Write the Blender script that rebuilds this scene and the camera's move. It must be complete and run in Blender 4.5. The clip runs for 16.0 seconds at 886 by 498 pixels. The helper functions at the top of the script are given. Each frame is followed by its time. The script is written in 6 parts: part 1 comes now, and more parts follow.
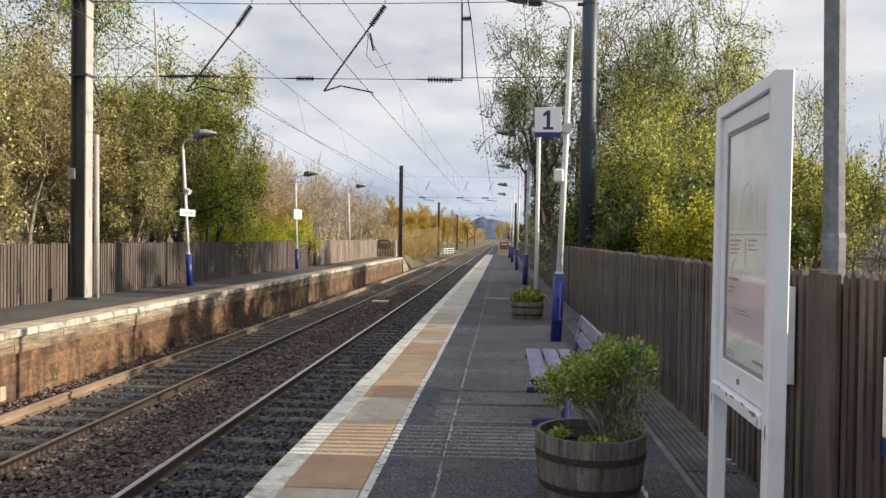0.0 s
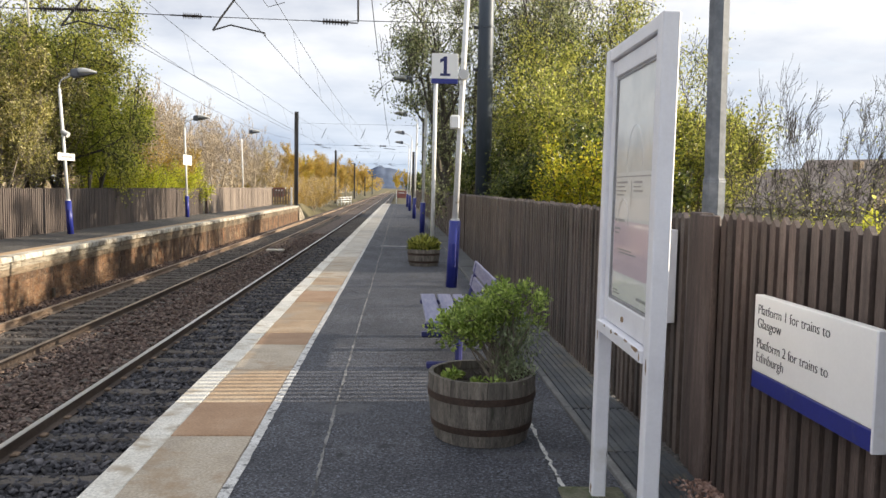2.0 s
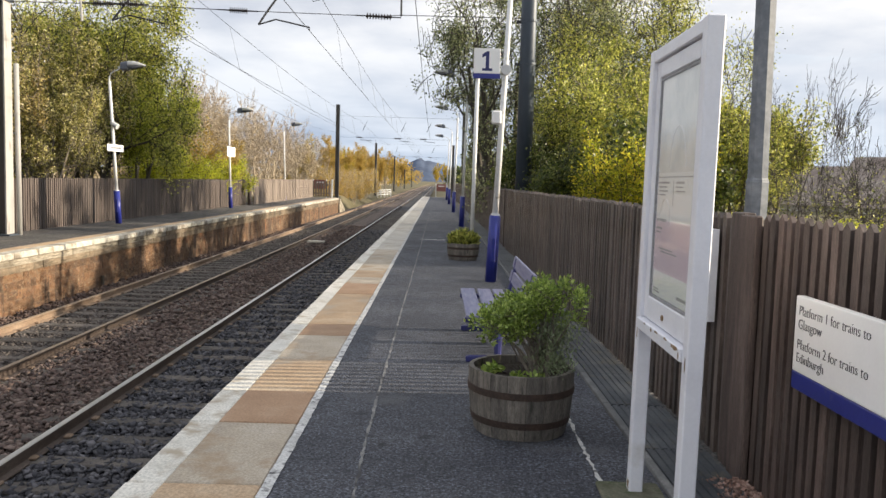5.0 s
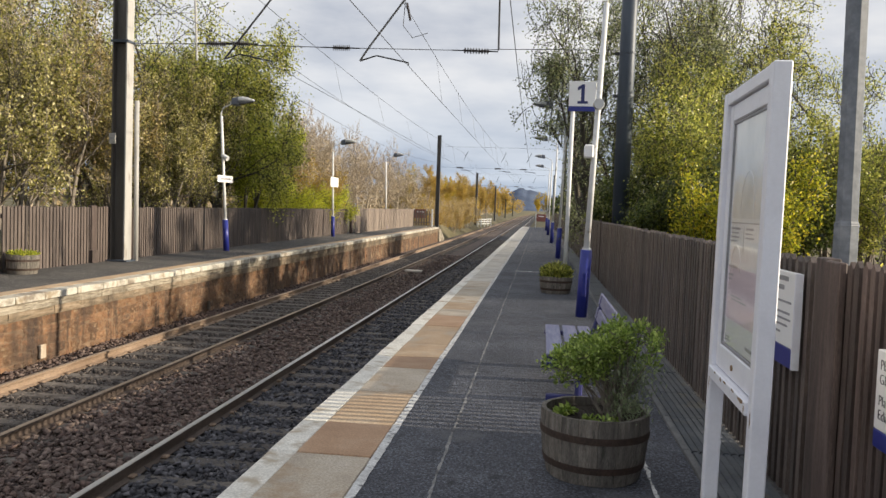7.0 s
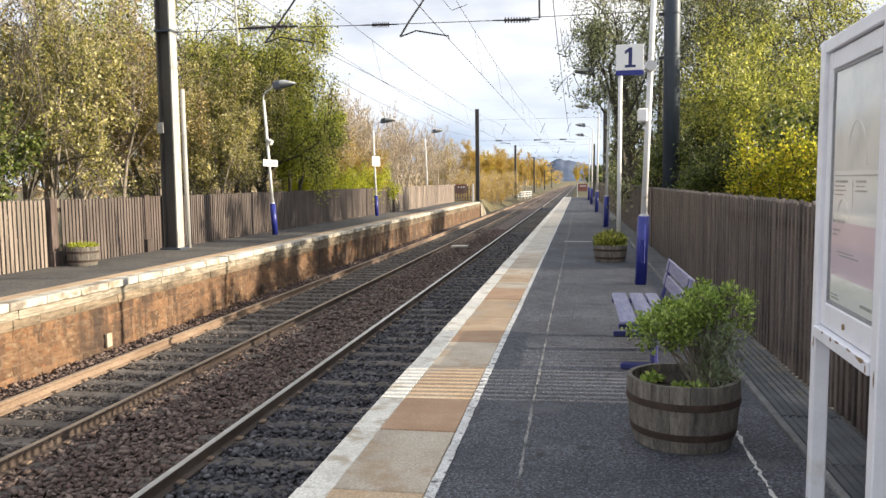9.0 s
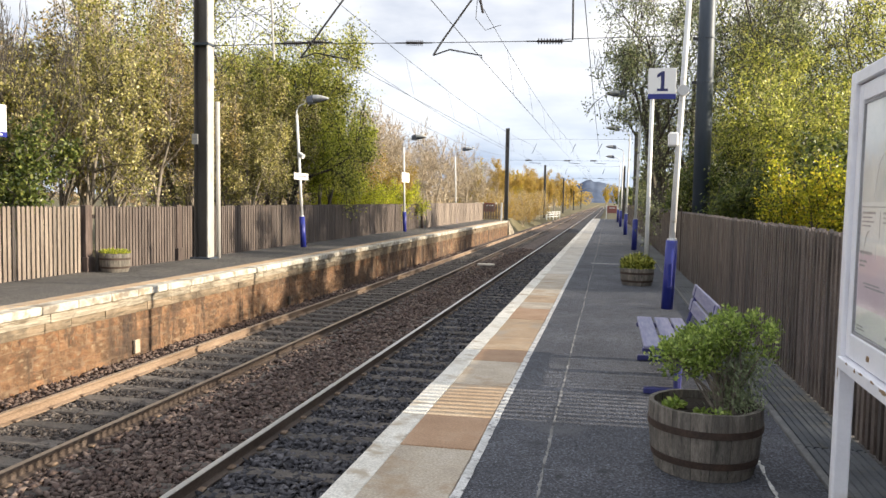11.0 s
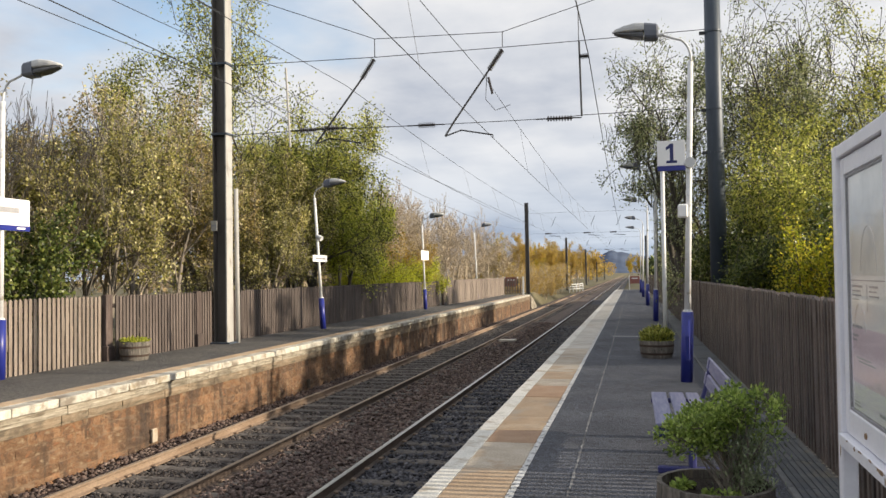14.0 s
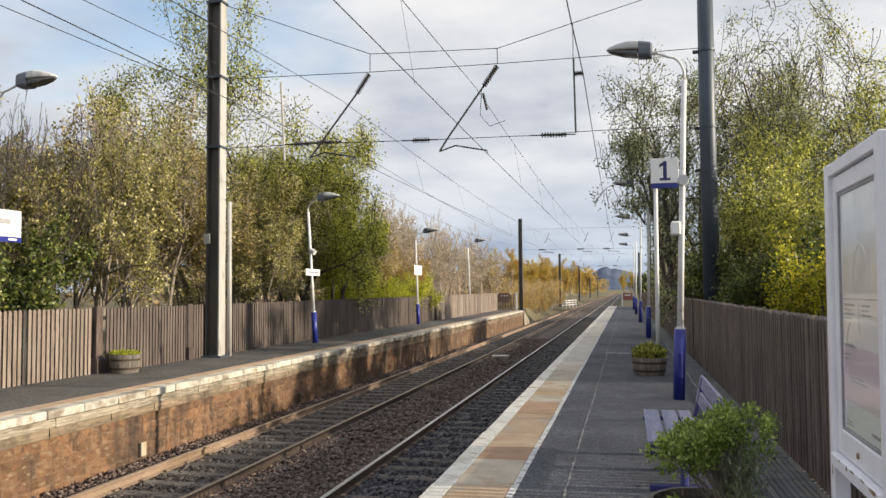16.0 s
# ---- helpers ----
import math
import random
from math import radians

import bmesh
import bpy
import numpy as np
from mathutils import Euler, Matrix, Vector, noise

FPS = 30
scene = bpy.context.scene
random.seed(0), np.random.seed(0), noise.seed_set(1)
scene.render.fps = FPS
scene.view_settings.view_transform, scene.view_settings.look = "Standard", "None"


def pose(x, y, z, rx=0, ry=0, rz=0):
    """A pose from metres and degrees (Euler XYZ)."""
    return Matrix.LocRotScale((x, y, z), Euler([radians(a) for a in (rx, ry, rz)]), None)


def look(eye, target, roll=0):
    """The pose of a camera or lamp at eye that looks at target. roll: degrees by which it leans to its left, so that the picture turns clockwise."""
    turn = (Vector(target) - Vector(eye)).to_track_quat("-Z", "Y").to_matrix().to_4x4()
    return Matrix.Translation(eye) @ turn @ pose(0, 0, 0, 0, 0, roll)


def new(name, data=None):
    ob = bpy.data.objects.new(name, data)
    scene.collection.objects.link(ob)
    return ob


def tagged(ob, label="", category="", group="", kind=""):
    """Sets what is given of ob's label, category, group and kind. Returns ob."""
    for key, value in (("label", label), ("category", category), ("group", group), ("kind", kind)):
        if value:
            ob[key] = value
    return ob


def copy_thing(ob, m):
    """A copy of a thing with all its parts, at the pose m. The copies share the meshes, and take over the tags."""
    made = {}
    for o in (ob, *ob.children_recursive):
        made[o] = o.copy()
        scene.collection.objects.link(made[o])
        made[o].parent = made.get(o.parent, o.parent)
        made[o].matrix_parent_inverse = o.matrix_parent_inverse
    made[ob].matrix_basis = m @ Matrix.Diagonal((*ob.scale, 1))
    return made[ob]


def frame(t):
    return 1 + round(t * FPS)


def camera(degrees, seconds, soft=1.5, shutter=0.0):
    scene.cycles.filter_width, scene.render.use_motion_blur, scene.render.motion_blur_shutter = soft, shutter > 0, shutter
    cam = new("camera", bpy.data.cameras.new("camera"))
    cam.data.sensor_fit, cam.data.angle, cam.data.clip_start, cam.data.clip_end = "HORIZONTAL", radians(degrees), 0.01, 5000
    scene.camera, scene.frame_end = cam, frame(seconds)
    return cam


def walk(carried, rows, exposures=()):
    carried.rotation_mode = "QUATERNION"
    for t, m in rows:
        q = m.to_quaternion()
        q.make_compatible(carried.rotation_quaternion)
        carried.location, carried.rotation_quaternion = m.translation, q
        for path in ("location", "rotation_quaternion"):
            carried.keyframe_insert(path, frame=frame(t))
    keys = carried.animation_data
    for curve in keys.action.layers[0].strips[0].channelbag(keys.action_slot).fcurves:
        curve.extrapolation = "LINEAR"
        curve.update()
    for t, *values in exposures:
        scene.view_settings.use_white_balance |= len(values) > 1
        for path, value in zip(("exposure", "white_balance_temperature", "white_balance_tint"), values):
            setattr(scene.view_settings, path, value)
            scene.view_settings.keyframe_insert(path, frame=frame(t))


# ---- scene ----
cam = camera(58.14, 16.0)
PATH = [
    (0, pose(-0.070, 0.155, 1.704, 89.208, -0.719, 4.209)),
    (0.5, pose(-0.059, 0.165, 1.672, 87.510, -0.776, 1.691)),
    (1, pose(-0.036, 0.183, 1.671, 87.181, -0.939, -1.258)),
    (1.5, pose(-0.027, 0.201, 1.672, 86.596, -0.901, -2.680)),
    (2, pose(-0.040, 0.209, 1.662, 85.671, -1.080, -3.113)),
    (2.5, pose(-0.041, 0.227, 1.656, 85.179, -0.922, -3.142)),
    (3, pose(-0.042, 0.233, 1.654, 84.682, -0.835, -2.612)),
    (5.5, pose(-0.072, 0.093, 1.714, 85.544, -1.882, 1.029)),
    (6, pose(0.027, 0.089, 1.747, 86.676, -2.178, 2.752)),
    (6.5, pose(0.123, 0.102, 1.753, 86.823, -2.920, 4.389)),
    (7, pose(0.111, 0.077, 1.763, 86.968, -2.090, 6.980)),
    (7.5, pose(-0.028, 0.095, 1.747, 86.805, -0.242, 7.338)),
    (8, pose(-0.128, 0.108, 1.730, 85.435, 1.302, 9.095)),
    (10.5, pose(-0.150, 0.131, 1.731, 85.027, -0.453, 10.684)),
    (11, pose(-0.126, 0.078, 1.739, 86.420, -0.990, 11.744)),
    (11.5, pose(-0.014, 0.040, 1.753, 86.653, -1.301, 13.784)),
    (12, pose(0.089, 0.052, 1.778, 88.491, -0.243, 13.583)),
    (12.5, pose(0.060, 0.065, 1.791, 90.062, 0.242, 13.710)),
    (13, pose(0.055, 0.078, 1.792, 90.871, 0.623, 13.937)),
    (13.5, pose(0.053, 0.081, 1.794, 91.344, 0.883, 13.648)),
    (14, pose(0.056, 0.081, 1.793, 91.862, 0.922, 13.415)),
    (14.5, pose(0.058, 0.061, 1.804, 92.146, 1.035, 12.955)),
    (15, pose(0.072, 0.086, 1.794, 92.623, 0.994, 12.946)),
    (15.5, pose(0.068, 0.098, 1.802, 93.232, 0.899, 13.030)),
    (16, pose(0.060, 0.100, 1.792, 92.940, 0.401, 12.935)),
]
EXPOSURES = [(0, 0.55), (0.5, 0.55), (2.5, 0.93), (5.5, 0.71), (7, 0.51), (7.5, 0.78), (8.2, 0.98), (10.5, 1.07), (11.1, 1.0), (11.5, 0.83), (12.5, 0.53), (16, 0.54)]
walk(cam, PATH, EXPOSURES)

# ---- world, sun ----
SUN_EL, SUN_AZ = 16.8, 87.5
sun_dir = Vector((math.cos(radians(SUN_EL)) * math.sin(radians(SUN_AZ)), math.cos(radians(SUN_EL)) * math.cos(radians(SUN_AZ)), math.sin(radians(SUN_EL))))
sun_data = bpy.data.lights.new("sun", "SUN")
sun_data.energy, sun_data.angle, sun_data.color = 5.0, radians(0.6), (1.0, 0.86, 0.66)
sun = new("sun", sun_data)
sun.matrix_world = look(sun_dir * 200, (0, 0, 0))


def make_world():
    w = bpy.data.worlds.new("sky")
    w.use_nodes = True
    nt = w.node_tree
    n, ln = nt.nodes, nt.links
    n.clear()

    def math_node(op, a, b=None):
        m = n.new("ShaderNodeMath")
        m.operation = op
        for i, v in enumerate((a, b)):
            if v is None:
                continue
            if isinstance(v, (int, float)):
                m.inputs[i].default_value = v
            else:
                ln.new(v, m.inputs[i])
        return m.outputs[0]

    tc = n.new("ShaderNodeTexCoord")
    sep = n.new("ShaderNodeSeparateXYZ")
    ln.new(tc.outputs["Generated"], sep.inputs[0])
    h = math_node("ADD", math_node("MAXIMUM", sep.outputs[2], 0.0), 0.16)
    comb = n.new("ShaderNodeCombineXYZ")
    ln.new(math_node("DIVIDE", sep.outputs[0], h), comb.inputs[0])
    ln.new(math_node("DIVIDE", sep.outputs[1], h), comb.inputs[1])

    def noise_tex(scale, detail, offset):
        mp = n.new("ShaderNodeMapping")
        mp.inputs["Location"].default_value = offset
        ln.new(comb.outputs[0], mp.inputs[0])
        t = n.new("ShaderNodeTexNoise")
        t.inputs["Scale"].default_value, t.inputs["Detail"].default_value, t.inputs["Roughness"].default_value = scale, detail, 0.55
        ln.new(mp.outputs[0], t.inputs["Vector"])
        return t.outputs["Fac"]

    def ramp(fac, stops):
        r = n.new("ShaderNodeValToRGB")
        while len(r.color_ramp.elements) < len(stops):
            r.color_ramp.elements.new(0.5)
        for e, (p, c) in zip(r.color_ramp.elements, stops):
            e.position, e.color = p, (*c, 1)
        ln.new(fac, r.inputs[0])
        return r.outputs[0]

    def mix(fac, a, b):
        m = n.new("ShaderNodeMix")
        m.data_type = "RGBA"
        for sock, v in ((m.inputs["Factor"], fac), (m.inputs[6], a), (m.inputs[7], b)):
            ln.new(v, sock)
        return m.outputs[2]

    sky = n.new("ShaderNodeTexSky")
    sky.sky_type, sky.sun_disc = "NISHITA", False
    sky.sun_elevation, sky.sun_rotation = radians(SUN_EL), radians(SUN_AZ)
    sky_b = n.new("ShaderNodeVectorMath")
    sky_b.operation = "SCALE"
    ln.new(sky.outputs[0], sky_b.inputs[0])
    sky_b.inputs["Scale"].default_value = 0.24
    cover = ramp(noise_tex(0.55, 6, (3.1, 1.2, 0)), [(0.30, (0, 0, 0)), (0.44, (1, 1, 1))])
    shade = ramp(noise_tex(1.15, 7, (0.4, 2.3, 0)), [(0.33, (0.53, 0.57, 0.655)), (0.47, (0.73, 0.752, 0.80)), (0.60, (0.915, 0.91, 0.915))])
    low = ramp(noise_tex(0.8, 5, (5.0, 2.0, 0)), [(0.36, (0.34, 0.43, 0.58)), (0.64, (0.66, 0.73, 0.83))])
    rise = ramp(sep.outputs[2], [(0.03, (0, 0, 0)), (0.20, (1, 1, 1))])
    cloud = mix(rise, low, shade)
    veil = ramp(sep.outputs[2], [(0.14, (1, 1, 1)), (0.30, (0, 0, 0))])
    out = mix(math_node("MAXIMUM", cover, veil), sky_b.outputs[0], cloud)
    bg = n.new("ShaderNodeBackground")
    bg.inputs["Strength"].default_value = SKY
    ln.new(out, bg.inputs["Color"])
    o = n.new("ShaderNodeOutputWorld")
    ln.new(bg.outputs[0], o.inputs[0])
    scene.world = w


SKY = 0.68
make_world()


# ---- materials ----
def material(name, stops, scale=4.0, rough=0.8, bump=0.2, metal=0.0, fine=60.0, stretch=(1, 1, 1), per=None, spread=0.3, bands=None,
             leaf=0.0, stains=None, dist=0.004, speck=0.75, contrast=(0.62, 1.25), runs=None, chips=None):
    """Noise-driven surface: stops are colours over a broad noise, fine grain on top; per 'object' or 'island' varies pieces; stains (colour, scale, amount); runs: stains laid in world space (colour, scale vector, amount)."""
    m = bpy.data.materials.new(name)
    m.use_nodes = True
    nt = m.node_tree
    n, ln = nt.nodes, nt.links
    p = n["Principled BSDF"]
    tc = n.new("ShaderNodeTexCoord")
    vec = tc.outputs["Object"]
    if per == "object":
        oi = n.new("ShaderNodeObjectInfo")
        sc = n.new("ShaderNodeVectorMath")
        sc.operation = "MULTIPLY_ADD"
        ln.new(oi.outputs["Random"], sc.inputs[0])
        sc.inputs[1].default_value = (37, 53, 71)
        ln.new(vec, sc.inputs[2])
        vec = sc.outputs[0]
        rnd = oi.outputs["Random"]
    elif per == "island":
        rnd = n.new("ShaderNodeNewGeometry").outputs["Random Per Island"]
    mp = n.new("ShaderNodeMapping")
    mp.inputs["Scale"].default_value = stretch
    ln.new(vec, mp.inputs[0])

    def noise_tex(s, d=4.0):
        t = n.new("ShaderNodeTexNoise")
        t.inputs["Scale"].default_value, t.inputs["Detail"].default_value, t.inputs["Roughness"].default_value = s, d, 0.6
        ln.new(mp.outputs[0], t.inputs["Vector"])
        return t.outputs["Fac"]

    def mixer(kind, fac, a, b):
        x = n.new("ShaderNodeMix")
        x.data_type, x.blend_type = "RGBA", kind
        for sock, v in ((x.inputs["Factor"], fac), (x.inputs[6], a), (x.inputs[7], b)):
            if isinstance(v, float):
                sock.default_value = v
            elif isinstance(v, tuple):
                sock.default_value = (*v, 1)
            else:
                ln.new(v, sock)
        return x.outputs[2]

    def ramped(fac, st):
        r = n.new("ShaderNodeValToRGB")
        while len(r.color_ramp.elements) < len(st):
            r.color_ramp.elements.new(0.5)
        for i, (e, c) in enumerate(zip(r.color_ramp.elements, st)):
            e.position, e.color = 0.3 + 0.4 * i / max(1, len(st) - 1), (*c, 1)
        ln.new(fac, r.inputs[0])
        return r

    if leaf or per == "island":
        r = ramped(rnd, stops)
        r.color_ramp.interpolation = "CONSTANT" if leaf else "LINEAR"
        for i, e in enumerate(r.color_ramp.elements):
            e.position = i / (len(stops) if leaf else max(1, len(stops) - 1))
        col = r.outputs[0]
    else:
        col = ramped(noise_tex(scale), stops).outputs[0]
    grain = noise_tex(fine, 3.0)
    g = ramped(grain, [(contrast[0],) * 3, (contrast[1],) * 3])
    col = mixer("MULTIPLY", speck, col, g.outputs[0])
    if chips:
        vo = n.new("ShaderNodeTexVoronoi")
        vo.inputs["Scale"].default_value = chips[0]
        ln.new(mp.outputs[0], vo.inputs["Vector"])
        cr = ramped(vo.outputs["Color"], [(chips[1],) * 3, (1.0, 1.0, 1.0), (chips[2],) * 3])
        for e, pos in zip(cr.color_ramp.elements, (0.1, 0.6, 0.95)):
            e.position = pos
        col = mixer("MULTIPLY", 1.0, col, cr.outputs[0])
    if per == "object":
        v = ramped(rnd, [(1 - spread, 1 - spread, 1 - spread), (1 + spread * 0.6, 1 + spread * 0.5, 1 + spread * 0.4)])
        v.color_ramp.elements[0].position, v.color_ramp.elements[1].position = 0, 1
        col = mixer("MULTIPLY", 1.0, col, v.outputs[0])
    if stains:
        for colour, s, amount in stains:
            st = ramped(noise_tex(s, 6.0), [(0, 0, 0), (1, 1, 1)])
            st.color_ramp.elements[0].position, st.color_ramp.elements[1].position = 0.62 - amount * 0.3, 0.72 - amount * 0.2
            col = mixer("MIX", st.outputs[0], col, colour)
    for colour, size, amount in runs or ():
        geo = n.new("ShaderNodeNewGeometry")
        wm = n.new("ShaderNodeMapping")
        wm.inputs["Scale"].default_value = size
        ln.new(geo.outputs["Position"], wm.inputs[0])
        wt = n.new("ShaderNodeTexNoise")
        wt.inputs["Scale"].default_value, wt.inputs["Detail"].default_value, wt.inputs["Roughness"].default_value = 1.0, 5.0, 0.62
        ln.new(wm.outputs[0], wt.inputs["Vector"])
        st = ramped(wt.outputs["Fac"], [(0, 0, 0), (0.85, 0.85, 0.85)])
        st.color_ramp.elements[0].position, st.color_ramp.elements[1].position = 0.60 - amount * 0.3, 0.72 - amount * 0.2
        col = mixer("MIX", st.outputs[0], col, colour)
    height = grain
    if bands:
        wv = n.new("ShaderNodeTexWave")
        wv.bands_direction = bands[0]
        wv.inputs["Scale"].default_value, wv.inputs["Distortion"].default_value, wv.inputs["Detail"].default_value = bands[1], bands[2], 3.0
        wv.inputs["Detail Scale"].default_value = 3.0
        ln.new(mp.outputs[0], wv.inputs["Vector"])
        patch = ramped(noise_tex(0.35, 3.0), [(0, 0, 0), (1, 1, 1)])
        wb = ramped(wv.outputs["Fac"], [(0.62, 0.62, 0.63), (1.75, 1.73, 1.68)])
        wb.color_ramp.elements[0].position, wb.color_ramp.elements[1].position = 0.45, 0.95
        tint = mixer("MULTIPLY", 1.0, col, wb.outputs[0])
        col = mixer("MIX", patch.outputs[0], col, tint)
        ad = n.new("ShaderNodeMath")
        ad.operation = "MULTIPLY_ADD"
        ln.new(wv.outputs["Fac"], ad.inputs[0])
        ad.inputs[1].default_value = bands[3]
        ln.new(grain, ad.inputs[2])
        height = ad.outputs[0]
    ln.new(col, p.inputs["Base Color"])
    p.inputs["Roughness"].default_value, p.inputs["Metallic"].default_value = rough, metal
    if bump:
        b = n.new("ShaderNodeBump")
        b.inputs["Strength"].default_value, b.inputs["Distance"].default_value = bump, dist
        ln.new(height, b.inputs["Height"])
        ln.new(b.outputs[0], p.inputs["Normal"])
    if leaf:
        tr = n.new("ShaderNodeBsdfTranslucent")
        ln.new(col, tr.inputs["Color"])
        mx = n.new("ShaderNodeMixShader")
        mx.inputs[0].default_value = leaf
        ln.new(p.outputs[0], mx.inputs[1])
        ln.new(tr.outputs[0], mx.inputs[2])
        ln.new(mx.outputs[0], n["Material Output"].inputs["Surface"])
    return m


M = {}
M["asphalt"] = material("asphalt", [(0.043, 0.047, 0.061), (0.064, 0.069, 0.087), (0.092, 0.097, 0.116)], 0.9, 0.78, 1.0, fine=45, dist=0.03, speck=1.0, contrast=(0.22, 1.85), chips=(90.0, 0.40, 2.2), stains=[((0.19, 0.19, 0.20), 75.0, 0.10), ((0.028, 0.030, 0.036), 6.0, 0.16), ((0.100, 0.102, 0.115), 1.1, 0.12)])
M["asphalt_plain"] = material("asphalt_plain", [(0.045, 0.044, 0.044), (0.074, 0.070, 0.068), (0.105, 0.096, 0.086)], 0.7, 0.88, 0.9, fine=40, dist=0.016, speck=1.0, contrast=(0.3, 1.75), chips=(50.0, 0.5, 1.9), stains=[((0.15, 0.14, 0.125), 30.0, 0.1)])
M["slab_cream"] = material("slab_cream", [(0.36, 0.31, 0.25), (0.44, 0.38, 0.30), (0.50, 0.45, 0.38)], 2.5, 0.8, 0.25, per="object", spread=0.16, stains=[((0.30, 0.20, 0.11), 1.4, 0.25)])
M["slab_pale"] = material("slab_pale", [(0.44, 0.41, 0.36), (0.53, 0.50, 0.45), (0.60, 0.57, 0.52)], 2.5, 0.8, 0.25, per="object", spread=0.12, stains=[((0.36, 0.29, 0.20), 1.4, 0.2)])
M["slab_tan"] = material("slab_tan", [(0.38, 0.265, 0.165), (0.45, 0.325, 0.21), (0.50, 0.39, 0.275)], 2.2, 0.8, 0.25, per="object", spread=0.18, stains=[((0.33, 0.28, 0.22), 1.7, 0.25)])
M["slab_rust"] = material("slab_rust", [(0.33, 0.205, 0.125), (0.39, 0.250, 0.155), (0.44, 0.31, 0.21)], 2.2, 0.8, 0.25, per="object", spread=0.15)
M["white_worn"] = material("white_worn", [(0.60, 0.58, 0.52), (0.70, 0.68, 0.62), (0.76, 0.74, 0.68)], 5, 0.75, 0.4, per="object", spread=0.08, stains=[((0.40, 0.34, 0.26), 4.0, 0.3)])
M["white_dirty"] = material("white_dirty", [(0.42, 0.40, 0.345), (0.54, 0.52, 0.455), (0.61, 0.59, 0.53)], 5, 0.8, 0.5, per="object", spread=0.12, stains=[((0.28, 0.23, 0.165), 4.0, 0.3)], runs=[((0.16, 0.13, 0.10), (1.5, 1.9, 3.0), 0.32)])
M["white_line"] = material("white_line", [(0.42, 0.42, 0.41), (0.60, 0.60, 0.59), (0.68, 0.68, 0.68)], 7, 0.8, 0.4, stains=[((0.10, 0.10, 0.10), 14.0, 0.35)])
M["seam"] = material("seam", [(0.16, 0.16, 0.16), (0.34, 0.335, 0.33)], 8, 0.9, 0.4, stains=[((0.06, 0.06, 0.065), 3.0, 0.55)])
M["duct"] = material("duct", [(0.036, 0.043, 0.054), (0.064, 0.074, 0.088), (0.105, 0.114, 0.126)], 2.5, 0.55, 0.4, per="object", spread=0.25, stains=[((0.09, 0.085, 0.07), 6.0, 0.2)])
M["duct_edge"] = material("duct_edge", [(0.12, 0.125, 0.13), (0.20, 0.205, 0.21)], 6, 0.8, 0.3, per="object")
M["picket"] = material("picket", [(0.050, 0.036, 0.033), (0.088, 0.065, 0.059), (0.145, 0.112, 0.102)], 3, 0.6, 0.5, fine=45, stretch=(6, 6, 0.6), per="object", spread=0.44, contrast=(0.45, 1.45))
M["picket_long"] = material("picket_long", [(0.058, 0.046, 0.042), (0.104, 0.085, 0.077), (0.165, 0.140, 0.128)], 3, 0.42, 0.5, fine=45, stretch=(6, 6, 0.6), per="object", spread=0.5, contrast=(0.42, 1.5))
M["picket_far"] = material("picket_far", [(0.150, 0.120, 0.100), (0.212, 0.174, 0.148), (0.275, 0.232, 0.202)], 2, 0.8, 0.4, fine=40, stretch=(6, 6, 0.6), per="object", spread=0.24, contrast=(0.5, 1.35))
# picket_far darkened: the trees' shade is put into the wood colour
M["picket_shaded"] = material("picket_shaded", [(0.070, 0.055, 0.050), (0.105, 0.084, 0.076), (0.150, 0.124, 0.112)], 2, 0.8, 0.4, fine=40, stretch=(6, 6, 0.6), per="object", spread=0.26, contrast=(0.5, 1.35))
M["stone"] = material("stone", [(0.150, 0.078, 0.042), (0.215, 0.122, 0.066), (0.265, 0.175, 0.105)], 3.2, 0.9, 1.0, fine=24, per="object", spread=0.40, dist=0.016, contrast=(0.40, 1.5), stains=[((0.095, 0.055, 0.037), 1.6, 0.28), ((0.27, 0.12, 0.055), 2.2, 0.16), ((0.30, 0.225, 0.145), 2.6, 0.20)], runs=[((0.056, 0.038, 0.029), (1.0, 1.3, 0.40), 0.42), ((0.045, 0.032, 0.026), (2.0, 4.5, 0.6), 0.28)])
M["mortar"] = material("mortar", [(0.15, 0.098, 0.062), (0.23, 0.155, 0.10)], 4, 0.95, 0.5, runs=[((0.05, 0.036, 0.028), (1.0, 1.3, 0.40), 0.42)])
M["course"] = material("course", [(0.19, 0.140, 0.092), (0.26, 0.200, 0.138), (0.32, 0.262, 0.192)], 4, 0.88, 0.8, per="object", spread=0.16, stains=[((0.10, 0.082, 0.058), 3.0, 0.34)], runs=[((0.065, 0.052, 0.038), (1.0, 1.1, 0.8), 0.46)])
M["joint_dark"] = material("joint_dark", [(0.11, 0.085, 0.062), (0.19, 0.15, 0.11)], 6, 0.95, 0.6)
M["pale_course"] = material("pale_course", [(0.24, 0.208, 0.162), (0.34, 0.305, 0.245), (0.43, 0.395, 0.33)], 5, 0.88, 0.8, per="object", spread=0.1, stains=[((0.13, 0.105, 0.075), 4.0, 0.34)], runs=[((0.09, 0.072, 0.05), (1.0, 1.2, 1.2), 0.42)])
M["concrete"] = material("concrete", [(0.070, 0.062, 0.056), (0.105, 0.094, 0.086), (0.150, 0.136, 0.122)], 3, 0.9, 0.6, per="object", spread=0.3, contrast=(0.45, 1.45), stains=[((0.055, 0.045, 0.04), 5.0, 0.25)])
M["rust"] = material("rust", [(0.180, 0.122, 0.082), (0.255, 0.182, 0.128), (0.330, 0.250, 0.185)], 3, 0.75, 0.3, stretch=(1, 0.3, 1), metal=0.15)
